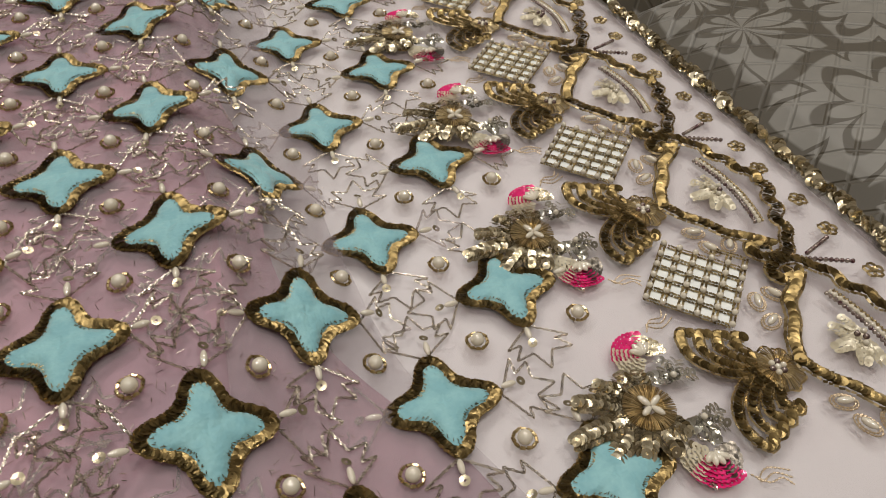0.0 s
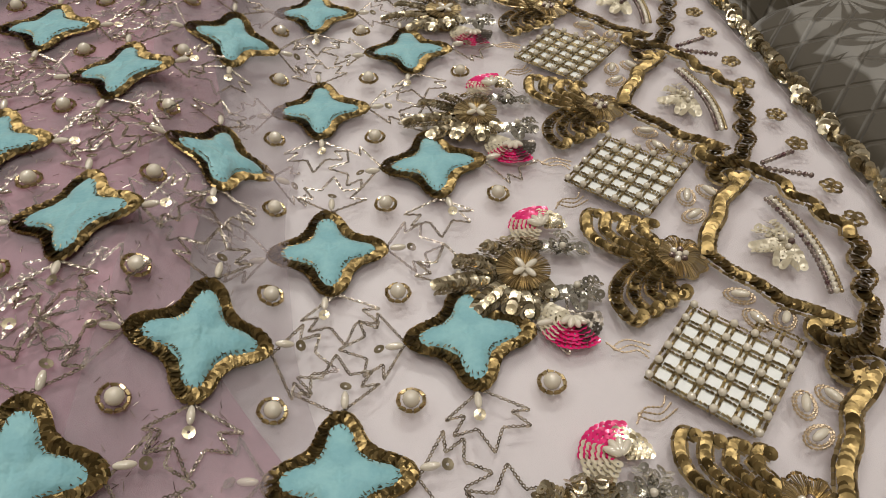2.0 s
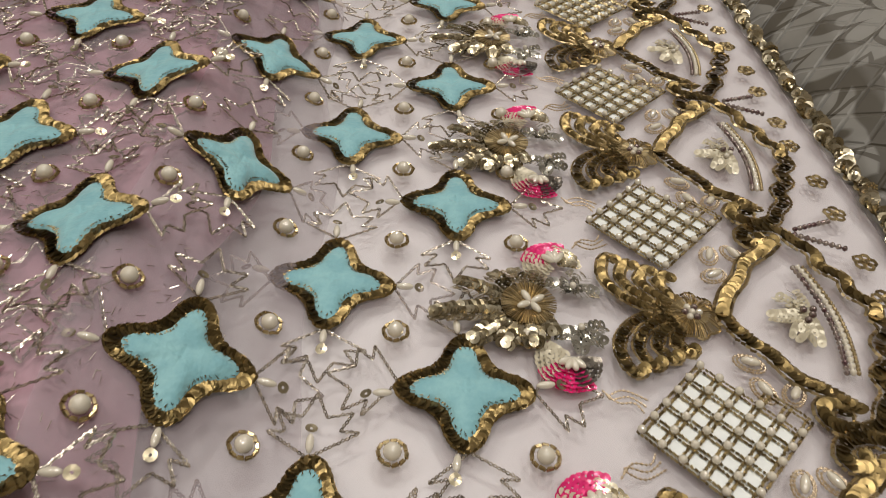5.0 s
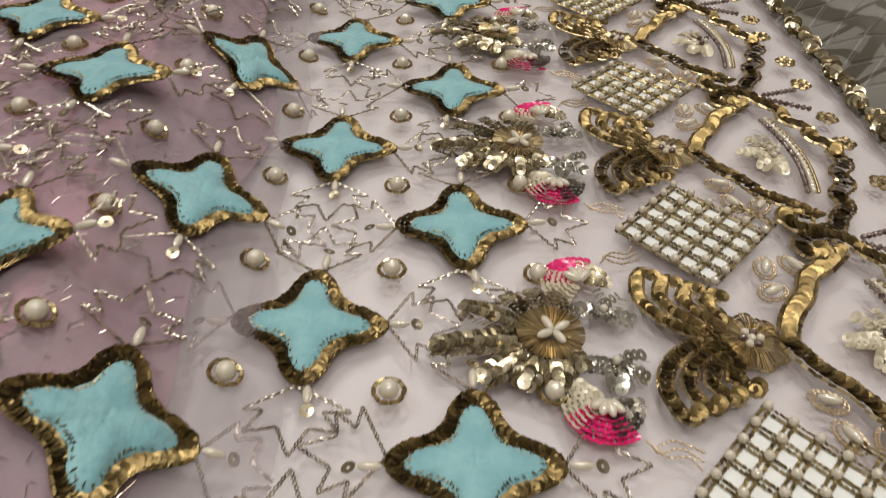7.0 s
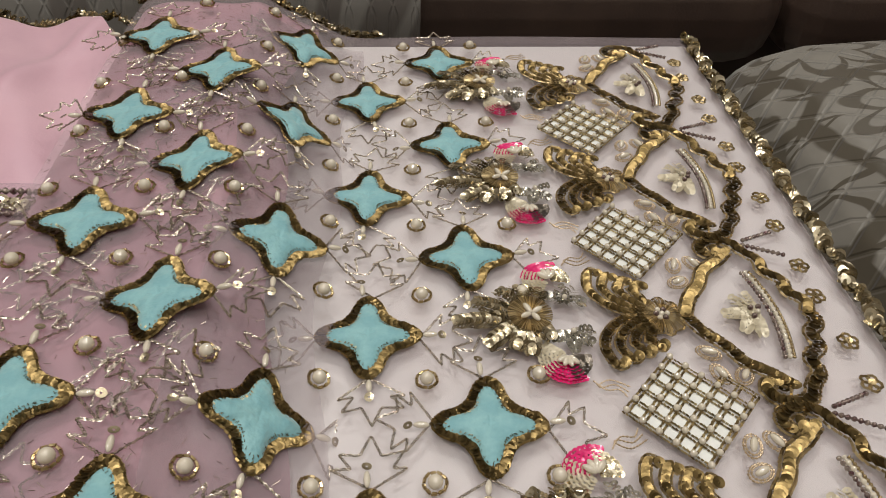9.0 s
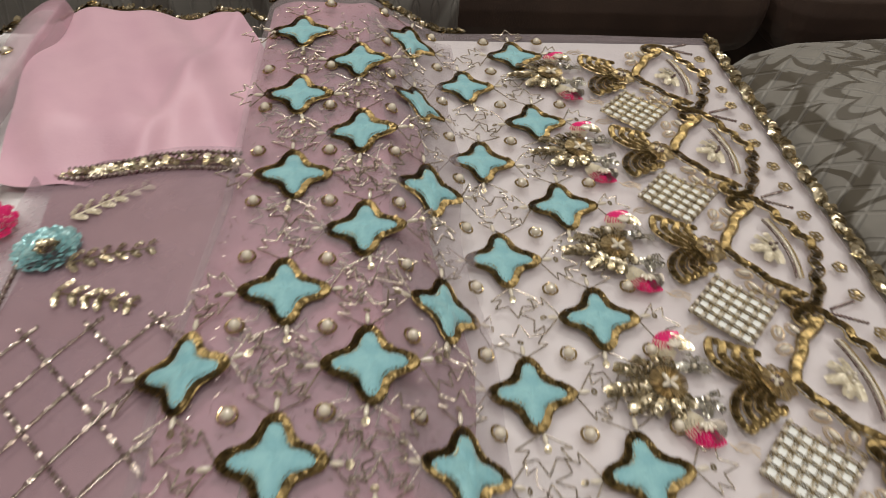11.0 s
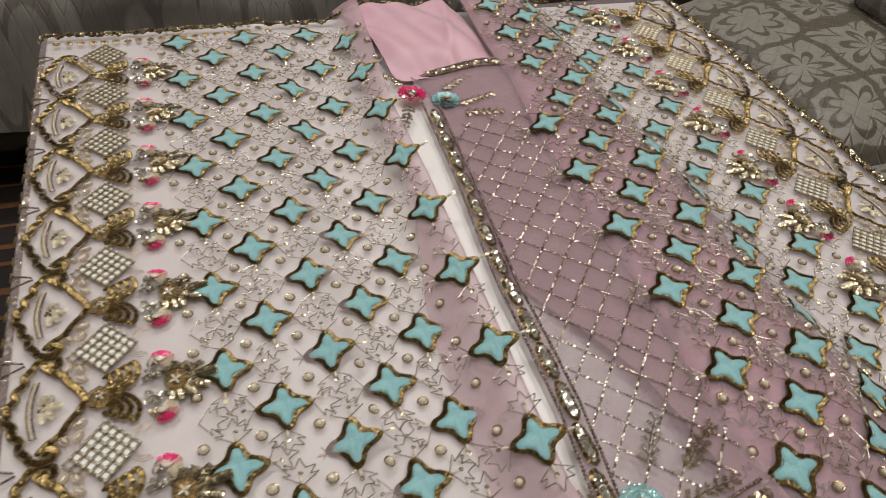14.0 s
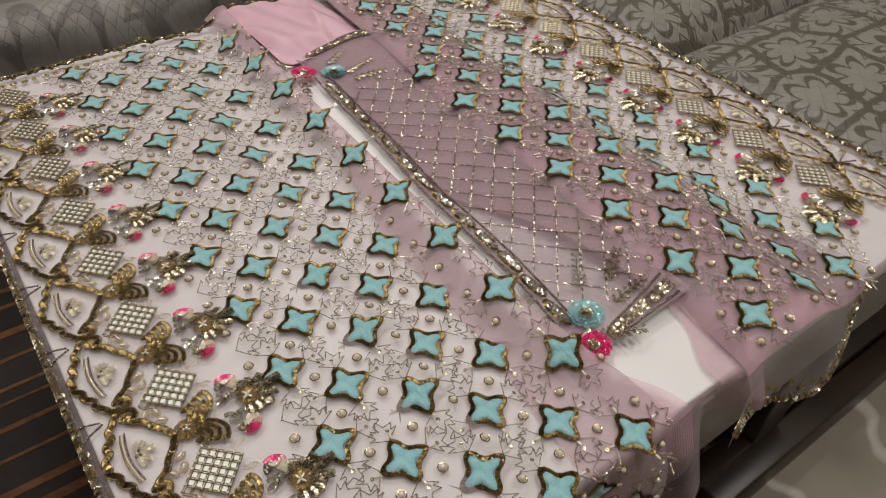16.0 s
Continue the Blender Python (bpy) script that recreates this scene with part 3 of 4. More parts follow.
def star_rim(seed):
    random.seed(seed)
    b = Build()
    outer = star_outline(0.0182, 0.0111, 1.5)
    b.cuts(outer + outer[:1], 0.0005, 0.0015, 0.0003, 0.0007)
    for tip, waist, r, gap in ((0.0172, 0.0103, 0.0013, 0.0009), (0.0160, 0.0093, 0.0012, 0.0009), (0.0150, 0.0086, 0.0010, 0.0009)):
        row = star_outline(tip, waist, 1.6)
        b.sequins(row + row[:1], r, gap, 0.35, 0.0005, 0.2)
    inner = star_outline(0.0146, 0.0080, 1.8)
    for i in range(150):
        p = inner[i % len(inner)] * random.uniform(0.92, 1.0)
        a = math.atan2(p.y, p.x) + random.uniform(-0.7, 0.7)
        b.tube([p + Vector((0, 0, 0.0018)), p - Vector((math.cos(a), math.sin(a), 0)) * random.uniform(0.0004, 0.0010) + Vector((0, 0, 0.0018))], 0.0001, 3)
    return b.mesh("sequin_rim", M_GOLD)


def drop_pearl():
    b = Build()
    b.bead((0, 0, 0.0012), 0.0011, (0.0026, 0, 0.0002), 8, 6)
    return b.mesh("drop_pearl", M_PEARL, True)


def small_sequin():
    b = Build()
    b.sequin((0, 0, 0.0012), 0.0016, (0.2, 0.3))
    return b.mesh("sequin", M_BRIGHT)


def pearl_ball():
    b = Build()
    b.bead((0, 0, 0.0017), 0.0023, None, 16, 10)
    return b.mesh("pearl", M_PEARL, True)


def pearl_ring(seed):
    random.seed(seed)
    b = Build()
    n, m, verts = 11, 5, []
    for i in range(n):
        r, z, tilt = 0.0034 + random.uniform(-1, 1) * 1e-4, 0.0009 + random.uniform(0, 3) * 1e-4, random.uniform(-2, 2) * 1e-4
        for f, thick in ((0.04, 0.00015), (0.10, 0.00058), (0.90, 0.00058), (0.96, 0.00015)):
            a = 2 * math.pi * (i + f) / n
            d, rr = Vector((math.cos(a), math.sin(a), 0)), r + tilt * (f - 0.5) * 2
            verts += [d * (rr + thick * math.cos(t)) + Vector((0, 0, z + thick * math.sin(t))) for t in (2 * math.pi * k / m for k in range(m))]
    k = 4 * n
    b.add(verts, [(i * m + q, ((i + 1) % k) * m + q, ((i + 1) % k) * m + (q + 1) % m, i * m + (q + 1) % m) for i in range(k) for q in range(m)])
    return b.mesh("bead_ring", M_RING)


FAN = [(0.0, 0.0), (-0.0112, 0.0073), (-0.0062, 0.0070), (-0.0097, 0.0122), (-0.0034, 0.0113), (0.0, 0.0185),
       (0.0034, 0.0113), (0.0097, 0.0122), (0.0062, 0.0070), (0.0112, 0.0073), (0.0, 0.0)]


def fan(seed):
    """One zigzag leaf of cut silver beads, growing from a star's point."""
    random.seed(seed)
    b = Build()
    pts = [Vector((x + random.uniform(-5, 5) * 1e-4, y + random.uniform(-4, 4) * 1e-4, 0.0004)) for x, y in FAN]
    for n, (p, q) in enumerate(spaced(pts, 0.00115)):
        d = (q - p).normalized()
        side = Vector((-d.y, d.x, 0))
        for e in (1, -1):
            swell = side * e * random.uniform(0.00028, 0.00042)
            b.tube([p - d * 0.0002, p + (q - p) * 0.5 + swell + Vector((0, 0, 0.0003 * (n % 2))), q + d * 0.0002], 0.00021, 3)
    return b.mesh("zigzag_leaf", M_SILVER)


PATCHES = [star_patch(i) for i in range(4)]
RIMS = [star_rim(i) for i in range(4)]
DROP_ME, SEQ_ME, BALL_ME = drop_pearl(), small_sequin(), pearl_ball()
RINGS = [pearl_ring(i) for i in range(3)]
FANS = [fan(i) for i in range(6)]
random.seed(11)


def star(sheet, panel, x, w):
    turn = random.uniform(-0.06, 0.06)
    patch = part("star_patch", random.choice(PATCHES), panel, seat(sheet, x, w, turn, 0.0006), "turquoise silk star with a gold sequin rim")
    part("sequin_rim", random.choice(RIMS), patch, Matrix.Rotation(random.randrange(4) * math.pi / 2, 4, "Z"))
    for k in range(4):
        a = k * math.pi / 2
        m = Matrix.Rotation(a + random.uniform(-0.12, 0.12), 4, "Z") @ Matrix.Translation((0.0212, 0, 0))
        part("drop_pearl", DROP_ME, patch, m)
        part("sequin", SEQ_ME, patch, m @ Matrix.Translation((0.0042, 0, 0)))
        if sheet is sheet_left and x + 0.032 * math.cos(a) > line(EDGE_L, w):
            continue
        part("zigzag_leaf", random.choice(FANS), patch, Matrix.Rotation(a - math.pi / 2 + random.uniform(-0.1, 0.1), 4, "Z") @ Matrix.Translation((0, 0.0178, 0)))


def pearl(sheet, panel, x, w):
    ob = part("pearl", BALL_ME, panel, seat(sheet, x + random.uniform(-8, 8) * 1e-4, w + random.uniform(-8, 8) * 1e-4))
    part("bead_ring", random.choice(RINGS), ob, Matrix.Rotation(random.uniform(0, 6), 4, "Z"))


# stars and pearls of the far panel
FAR_X = {7: 0.291, 8: 0.3235, 9: 0.3570, 10: 0.390, 11: 0.4225, 12: 0.4550, 13: XR, 14: XR + HALF}
for c in range(7, 14):
    x = FAR_X[c]
    for k in range(-13, 12):
        w = k * HALF + PHASE
        if (c + k) % 2 == 1 and x > line(FOLD, w) + 0.004 and -0.345 < w < 0.425:
            star(sheet_right, right_panel, x, 0.25 + 0.87 * (w - 0.25) if c < 11 and w > 0.25 else w)
    for k in range(-13, 11):
        w, px = (k + 0.5) * HALF + PHASE, (x + FAR_X[c + 1]) / 2
        if px > line(FOLD, w) + 0.008 and -0.36 < w < 0.42:
            pearl(sheet_right, right_panel, px, w)

# stars and pearls of the near panel
for c in range(0, 6):
    x = LEFT_X[c][1]
    for k in range(-11, 11):
        w = k * HALF
        if (c + k) % 2 == 0 and -0.43 < w < 0.40:
            star(sheet_left, left_panel, x, w)
    for k in range(-12, 11):
        w = (k + 0.5) * HALF
        px = (x + LEFT_X[c + 1][1]) / 2
        if -0.44 < w < 0.39 and px < line(EDGE_L, w) - 0.004:
            pearl(sheet_left, left_panel, px, w)
    if c == 0:
        for k in range(-12, 11):
            pearl(sheet_left, left_panel, -0.019, (k + 0.5) * HALF) if k * HALF < 0.36 else None
    if c == 0:
        for k in range(-11, 11, 2):
            part("zigzag_leaf", random.choice(FANS), left_panel, seat(sheet_left, -0.0375 + 0.0178, k * HALF, -math.pi / 2, 0.0004)) if k * HALF < 0.36 else None

# the same leaves on the layer beneath the folded part
for c in range(8, 12):
    for k in range(-10, 11):
        x, w = FAR_X[c] + random.uniform(-6, 6) * MM_, k * HALF + PHASE + 0.012
        for a in range(4):
            if line(FOLD, w) + 0.02 < x < 0.42 and -0.33 < w < 0.40 and (c + k) % 2 == 0:
                part("zigzag_leaf", random.choice(FANS), under, seat(sheet_right, x, w, a * math.pi / 2 + 0.3, -0.0026) @ Matrix.Translation((0, 0.003, 0)))
random.seed(17)
# thin silver slivers, added to imitate the sparkle of the crinkled net
glint = Build()
for i in range(3600):
    w = random.uniform(-0.36, 0.41)
    x = random.uniform(line(FOLD, w) + 0.004, 0.43)
    p, a = sheet_right(x, w), random.uniform(0, 6.3)
    d = Vector((math.cos(a), math.sin(a), 0)) * random.uniform(0.0006, 0.0014)
    glint.tube([p + Vector((0, 0, 0.0004)) - d, p + Vector((0, 0, 0.0006)) + d], 0.0001, 3)
tagged(part("sparkle_slivers", glint.mesh("sparkle_slivers", M_SILVER), right_panel), kind="stuff")


# ---- the gold border ----
MM = 0.001


def petals(b, c, count, inner, outer, width, spread=2 * math.pi, start=0.0, r=1.5, rows=3, lift=0.8):
    """Rows of overlapping sequins that make the petals of a flower round c (millimetres)."""
    for i in range(count):
        a = start + spread * i / count
        d = Vector((math.cos(a), math.sin(a), 0))
        side = Vector((-d.y, d.x, 0))
        n = max(2, int((outer - inner) / (r * 0.75)))
        for j in range(n):
            t = j / (n - 1)
            wide = width * math.sin(math.pi * (0.15 + 0.75 * t))
            for s in range(rows):
                o = 0 if rows == 1 else (s / (rows - 1) - 0.5)
                p = Vector(c) + d * (outer - (outer - inner) * t) + side * wide * o * 2
                k = random.uniform(0.25, 0.75)
                b.sequin((p.x * MM, p.y * MM, (lift + 1.0 * t + random.uniform(0, 0.6)) * MM), r * MM * random.uniform(0.85, 1.1),
                         (k * d.y + random.uniform(-0.3, 0.3), -k * d.x + random.uniform(-0.3, 0.3)))


def mm(pts, z=0.0):
    return [Vector((p[0] * MM, p[1] * MM, (p[2] if len(p) > 2 else z) * MM)) for p in pts]


def leaf(b, c, a, inner, outer, width, rise=3.0, r=1.55, fan_out=1.0):
    """One raised petal: lengthwise rows of overlapping sequins that lift towards the tip (millimetres)."""
    d = Vector((math.cos(a), math.sin(a), 0))
    side = Vector((-d.y, d.x, 0))
    n = max(3, int((outer - inner) / 1.05))
    for j in range(n):
        t = j / (n - 1)
        wide = width * (0.45 + 0.55 * math.sin(math.pi * min(1, 0.15 + 0.75 * t)))
        rows = 3 if wide > 2.0 else 2
        for s in range(rows):
            o = s / (rows - 1) - 0.5
            p = Vector(c) + d * (inner + (outer - inner) * t) + side * wide * 2 * o * 0.75
            z = 0.8 + rise * math.sin(t * 1.9) * (1 - 1.1 * o * o) + random.uniform(0, 0.3)
            k = -0.45 + random.uniform(-0.22, 0.22)
            b.sequin((p.x * MM, p.y * MM, z * MM), r * MM * random.uniform(0.9, 1.1),
                     (k * d.y + o * 0.9 * d.x + random.uniform(-0.15, 0.15), -k * d.x + o * 0.9 * d.y + random.uniform(-0.15, 0.15)))


def sequin_flower(seed):
    """The big gold sequin flower with raised petals."""
    random.seed(seed)
    b = Build()
    for deg, out in ((72, 13), (102, 15), (132, 16), (160, 21), (188, 27), (214, 20), (240, 16), (268, 15), (296, 12)):
        leaf(b, (19, 0, 0), math.radians(deg + random.uniform(-5, 5)), 3.5, out + random.uniform(-1, 1), 3.3, random.uniform(1.6, 3.0), 1.55)
    return b.mesh("sequin_flower", M_BRIGHT)


def flower_heart(seed):
    random.seed(seed)
    b = Build()
    for i in range(190):
        a = 2 * math.pi * i / 190 + random.uniform(-0.02, 0.02)
        b.tube(mm([(19 + 2 * math.cos(a), 2 * math.sin(a), 3.0), (19 + 5 * math.cos(a), 5 * math.sin(a), 4.0), (19 + 8 * math.cos(a), 8 * math.sin(a), 3.4 + random.random())]), 0.00016, 4)
    return b.mesh("flower_heart", M_CUT)


def silver_leaves(seed):
    random.seed(seed)
    b = Build()
    for y, deg in ((8, (-20, 40, 100, 170)), (-8, (20, -40, -100, -170))):
        for k in deg:
            leaf(b, (33, y, 0), math.radians(k + random.uniform(-8, 8)), 1.0, 7.0, 1.9, 1.6, 1.45)
    return b.mesh("silver_leaf", M_IRIS)


def blossom(seed, mat, a0, a1, r0, r1):
    """A fan-shaped petal of flat sequins round the origin."""
    random.seed(seed)
    b = Build()
    r = r0
    while r <= r1:
        n = max(2, int((a1 - a0) * r / 1.5))
        for i in range(n + 1):
            a = a0 + (a1 - a0) * i / n
            b.sequin((r * math.cos(a) * MM, r * math.sin(a) * MM, (2.2 - 0.16 * r + random.uniform(0, 0.3)) * MM), 0.0013,
                     (random.uniform(0.1, 0.5) * math.sin(a), -random.uniform(0.1, 0.5) * math.cos(a)))
        r += 1.3
    return b.mesh("petal", mat)


def plume(s, k):
    """One curled gold feather beside the rosette that hooks outwards at its tip, and its beaded edging."""
    random.seed(10 * k + s)
    b, edge = Build(), Build()
    end = 22.5 - 2.4 * k
    pts = [(61.5, (0.8 + 1.3 * k) * s, 0.9), (53.5 + 2.8 * k, (1.8 + 1.7 * k) * s, 1.2), (46.8 + 4.4 * k, (6.4 + 1.2 * k) * s, 1.3), (43.2 + 5.3 * k, (12.5 + 0.2 * k) * s, 1.2),
           (43.6 + 5.4 * k, (end - 3.8) * s, 1.1), (46.0 + 5.4 * k, end * s, 1.0), (48.6 + 5.2 * k, (end - 1.6) * s, 0.9)]
    curve = smooth_line(mm(pts), 7)
    b.sequins(curve, 0.0014, 0.0009, 0.35, 0.0006, 0.2)
    normal = [(q - p).cross(Vector((0, 0, 1))).normalized() for p, q in zip(curve, curve[1:])]
    for e in (1, -1):
        edge.cuts([p + n * e * 0.0017 for p, n in zip(curve, normal)], 0.0004, 0.0013, 0.0002, 0.0008)
    b.sequin(curve[-1] + Vector((0, 0, 0.0016)), 0.0019, (0.2, 0.1))
    return b.mesh("plume", M_GOLD), edge.mesh("bead_edging", M_CUT)


def rosette(seed):
    random.seed(seed)
    b = Build()
    for i in range(170):
        a = 2 * math.pi * i / 170 + random.uniform(-0.03, 0.03)
        r = 8.2 + 0.8 * math.cos(9 * a) + random.uniform(-0.4, 0.4)
        b.tube(mm([(67 + 2.0 * math.cos(a), 2.0 * math.sin(a), 1.9), (67 + 5 * math.cos(a), 5 * math.sin(a), 2.2 + random.uniform(-0.2, 0.3)), (67 + r * math.cos(a), r * math.sin(a), 0.9)]), 0.00016, 4)
    b.cuts(mm([(67 + (8.6 + 0.7 * math.cos(9 * t)) * math.cos(t), (8.6 + 0.7 * math.cos(9 * t)) * math.sin(t), 0.8) for t in (2 * math.pi * i / 54 for i in range(55))]), 0.0004, 0.0013, 0.0002)
    return b.mesh("rosette", M_CUT)


def bead_string(name, pts, r, mat, z=1.2):
    b = Build()
    b.beads(mm([(x, y, z) for x, y in pts]), r, 2 * r)
    return b.mesh(name, mat, True)


def one_bead(name, r, mat, stretch=None, n=8, rows=6):
    b = Build()
    b.bead((0, 0, r), r, stretch, n, rows)
    return b.mesh(name, mat, True)


def scroll_frame(seed):
    """The bell-shaped frame of gold sequins that ends in two scrolls, and its beaded edging."""
    random.seed(seed)
    b, edge = Build(), Build()
    for s in (1, -1):
        arm = [(76, 0), (80, 8 * s), (86, 15 * s), (90, 22 * s), (97, 27 * s), (103, 32.5 * s)]
        out = [(122, 0), (123.5, 5 * s), (118.5, 10 * s), (119, 16 * s), (113.5, 21 * s), (114, 27 * s), (109.5, 32 * s), (106.5, 37 * s), (101, 38.8 * s),
               (95, 37.3 * s), (92.8, 33.5 * s), (95, 30.5 * s), (98.6, 31.6 * s), (98.2, 34.2 * s)]
        for pts in (arm, out):
            wavy = smooth_line(mm(pts, 0.6), 8)
            b.sequins(wavy, 0.0019, 0.0011, 0.33, 0.0006, 0.2)
            normal = [(q - p).cross(Vector((0, 0, 1))).normalized() for p, q in zip(wavy, wavy[1:])]
            for side in (1, -1):
                edge.cuts([p + n * side * 0.0024 for p, n in zip(wavy, normal)], 0.00055, 0.0015, 0.0002, 0.0006)
    return b.mesh("scroll_frame", M_GOLD), edge.mesh("bead_edging", M_CUT)


def lace_flower(seed):
    random.seed(seed)
    b = Build()
    for deg, out in ((95, 10), (130, 10), (180, 11), (230, 10), (265, 10)):
        leaf(b, (102, 0, 0), math.radians(deg), 1.0, out, 2.2, 0.3, 1.3)
    return b.mesh("lace_flower", M_CREAM)


def cord_loop():
    """A double loop of champagne cord round the origin."""
    random.seed(3)
    b = Build()
    for k in range(2):
        pts = [((4.4 - k) * math.cos(t), (2.9 - 0.6 * k) * math.sin(t), 0.5 + 0.3 * k) for t in (2 * math.pi * i / 16 for i in range(17))]
        b.beads(mm(pts), 0.00042, 0.0012, 5)
    return b.mesh("cord_loop", M_CHAMP)


def cord_spray():
    b = Build()
    for k in range(3):
        b.beads(smooth_line(mm([(36 + k, 27 + 1.6 * k, 0.5), (39.5 - k, 31 - k, 0.7), (44 - k, 31 - 2 * k, 0.5), (46 + k, 34 - 2 * k, 0.4)]), 5), 0.00036, 0.0012, 5)
    return b.mesh("cord_spray", M_CHAMP)


def grid_lines():
    """The two families of cords of the diamond-shaped openwork, in millimetres round its middle."""
    out = []
    side = 29.0
    for i in range(6):
        o = -side / 2 + side * i / 5
        out.append(((-side / 2, o), (side / 2, o)))
        out.append(((o, -side / 2), (o, side / 2)))
    out += [((side / 2, -side / 2), (side / 2 + 5.8, -side / 2)), ((side / 2, -side / 2 + 5.8), (side / 2 + 5.8, -side / 2 + 5.8)),
            ((side / 2, -side / 2 + 11.6), (side / 2 + 5.8, -side / 2 + 11.6)), ((side / 2 + 5.8, -side / 2), (side / 2 + 5.8, -side / 2 + 11.6))]
    c = math.sqrt(0.5)
    return [[((x - y) * c, (x + y) * c) for x, y in seg] for seg in out]


M_LATTICE = material("gold_zari_cord", ((0.66, 0.53, 0.28), (0.15, 0.105, 0.045)), 0.3, 0.7, island=True)


def openwork(seed):
    random.seed(seed)
    b = Build()
    for p, q in grid_lines():
        p, q = Vector((*p, 0)) * MM, Vector((*q, 0)) * MM
        n = (q - p).cross(Vector((0, 0, 1))).normalized() * 0.0007
        for s in (1, -1):
            b.cuts([p + n * s, q + n * s], 0.00040, 0.0010, 0.0002, 0.0011)
    return b.mesh("openwork_grid", M_LATTICE)


def openwork_backing():
    b = Build()
    h = 20.2 * MM
    b.add([(h, 0, 0.0008), (0, h, 0.0008), (-h, 0, 0.0008), (0, -h, 0.0008), (h, 0, 0.0002), (0, h, 0.0002), (-h, 0, 0.0002), (0, -h, 0.0002)],
          [(0, 1, 2, 3), (7, 6, 5, 4), (0, 4, 5, 1), (1, 5, 6, 2), (2, 6, 7, 3), (3, 7, 4, 0)])
    return b.mesh("backing", M_CUTWORK)


def small_blossom(seed):
    random.seed(seed)
    b = Build()
    for i in range(5):
        a = 2 * math.pi * i / 5
        b.tube(mm([(2.1 * math.cos(a) + 1.5 * math.cos(t), 2.1 * math.sin(a) + 1.5 * math.sin(t), 0.7) for t in (2 * math.pi * j / 7 for j in range(7))]), 0.0006, 4, True)
    b.sequin((0, 0, 0.0014), 0.0013, (0.2, 0.1))
    return b.mesh("small_blossom", M_CUT)


FLOWERS = [sequin_flower(i) for i in range(3)]
HEARTS = [flower_heart(i) for i in range(2)]
LEAVES = [silver_leaves(i) for i in range(3)]
PLUMES = [plume(s, k) for s in (1, -1) for k in range(4)]
ROSES = [rosette(0)]
FRAMES = [scroll_frame(i) for i in range(3)]
LACES = [lace_flower(i) for i in range(2)]
LOOP, SPRAY = cord_loop(), cord_spray()
GRIDS = [openwork(i) for i in range(2)]
BACKING = openwork_backing()
BLOOMS = [small_blossom(i) for i in range(2)]
PETAL_PINK = [blossom(i, M_PINK, -0.85, 0.85, 2.6, 10.0) for i in range(2)]
PETAL_CREAM = [blossom(i + 5, M_CREAM, -0.75, 0.75, 2.2, 9.0) for i in range(2)]
PETAL_GREY = [blossom(i + 9, M_GREY, -0.7, 0.7, 2.2, 8.6) for i in range(2)]
PETAL_GOLD = [blossom(i + 13, M_BRIGHT, -0.7, 0.7, 2.2, 8.0) for i in range(2)]
ARC = [(103.5 + 4.5 * math.cos(t * 1.3), 21 * t) for t in (i / 14 - 1 for i in range(29))]
ARC_DARK = bead_string("bead_arc", ARC, 0.0009, M_DARKBEAD)
ARC_PALE = bead_string("bead_arc", [(x + 1.8, y) for x, y in ARC], 0.0011, M_PEARL)
ARC_GOLD = bead_string("bead_arc", [(x + 3.4, y) for x, y in ARC], 0.0007, M_CUT)
SEED_DARK, SEED_PALE = one_bead("seed_bead", 0.0011, M_DARKBEAD), one_bead("seed_bead", 0.0011, M_PEARL)
GRAIN = one_bead("drop_pearl", 0.0011, M_PEARL, (0.0023, 0, 0.0003))
GRID_PEARL = one_bead("grid_pearl", 0.0012, M_PEARL)


def grain(parent, x, y, z, turn, size=1.0):
    part("drop_pearl", GRAIN, parent, Matrix.Translation((x * MM, y * MM, z * MM)) @ Matrix.Rotation(turn, 4, "Z") @ Matrix.Diagonal((size, size, size, 1)))


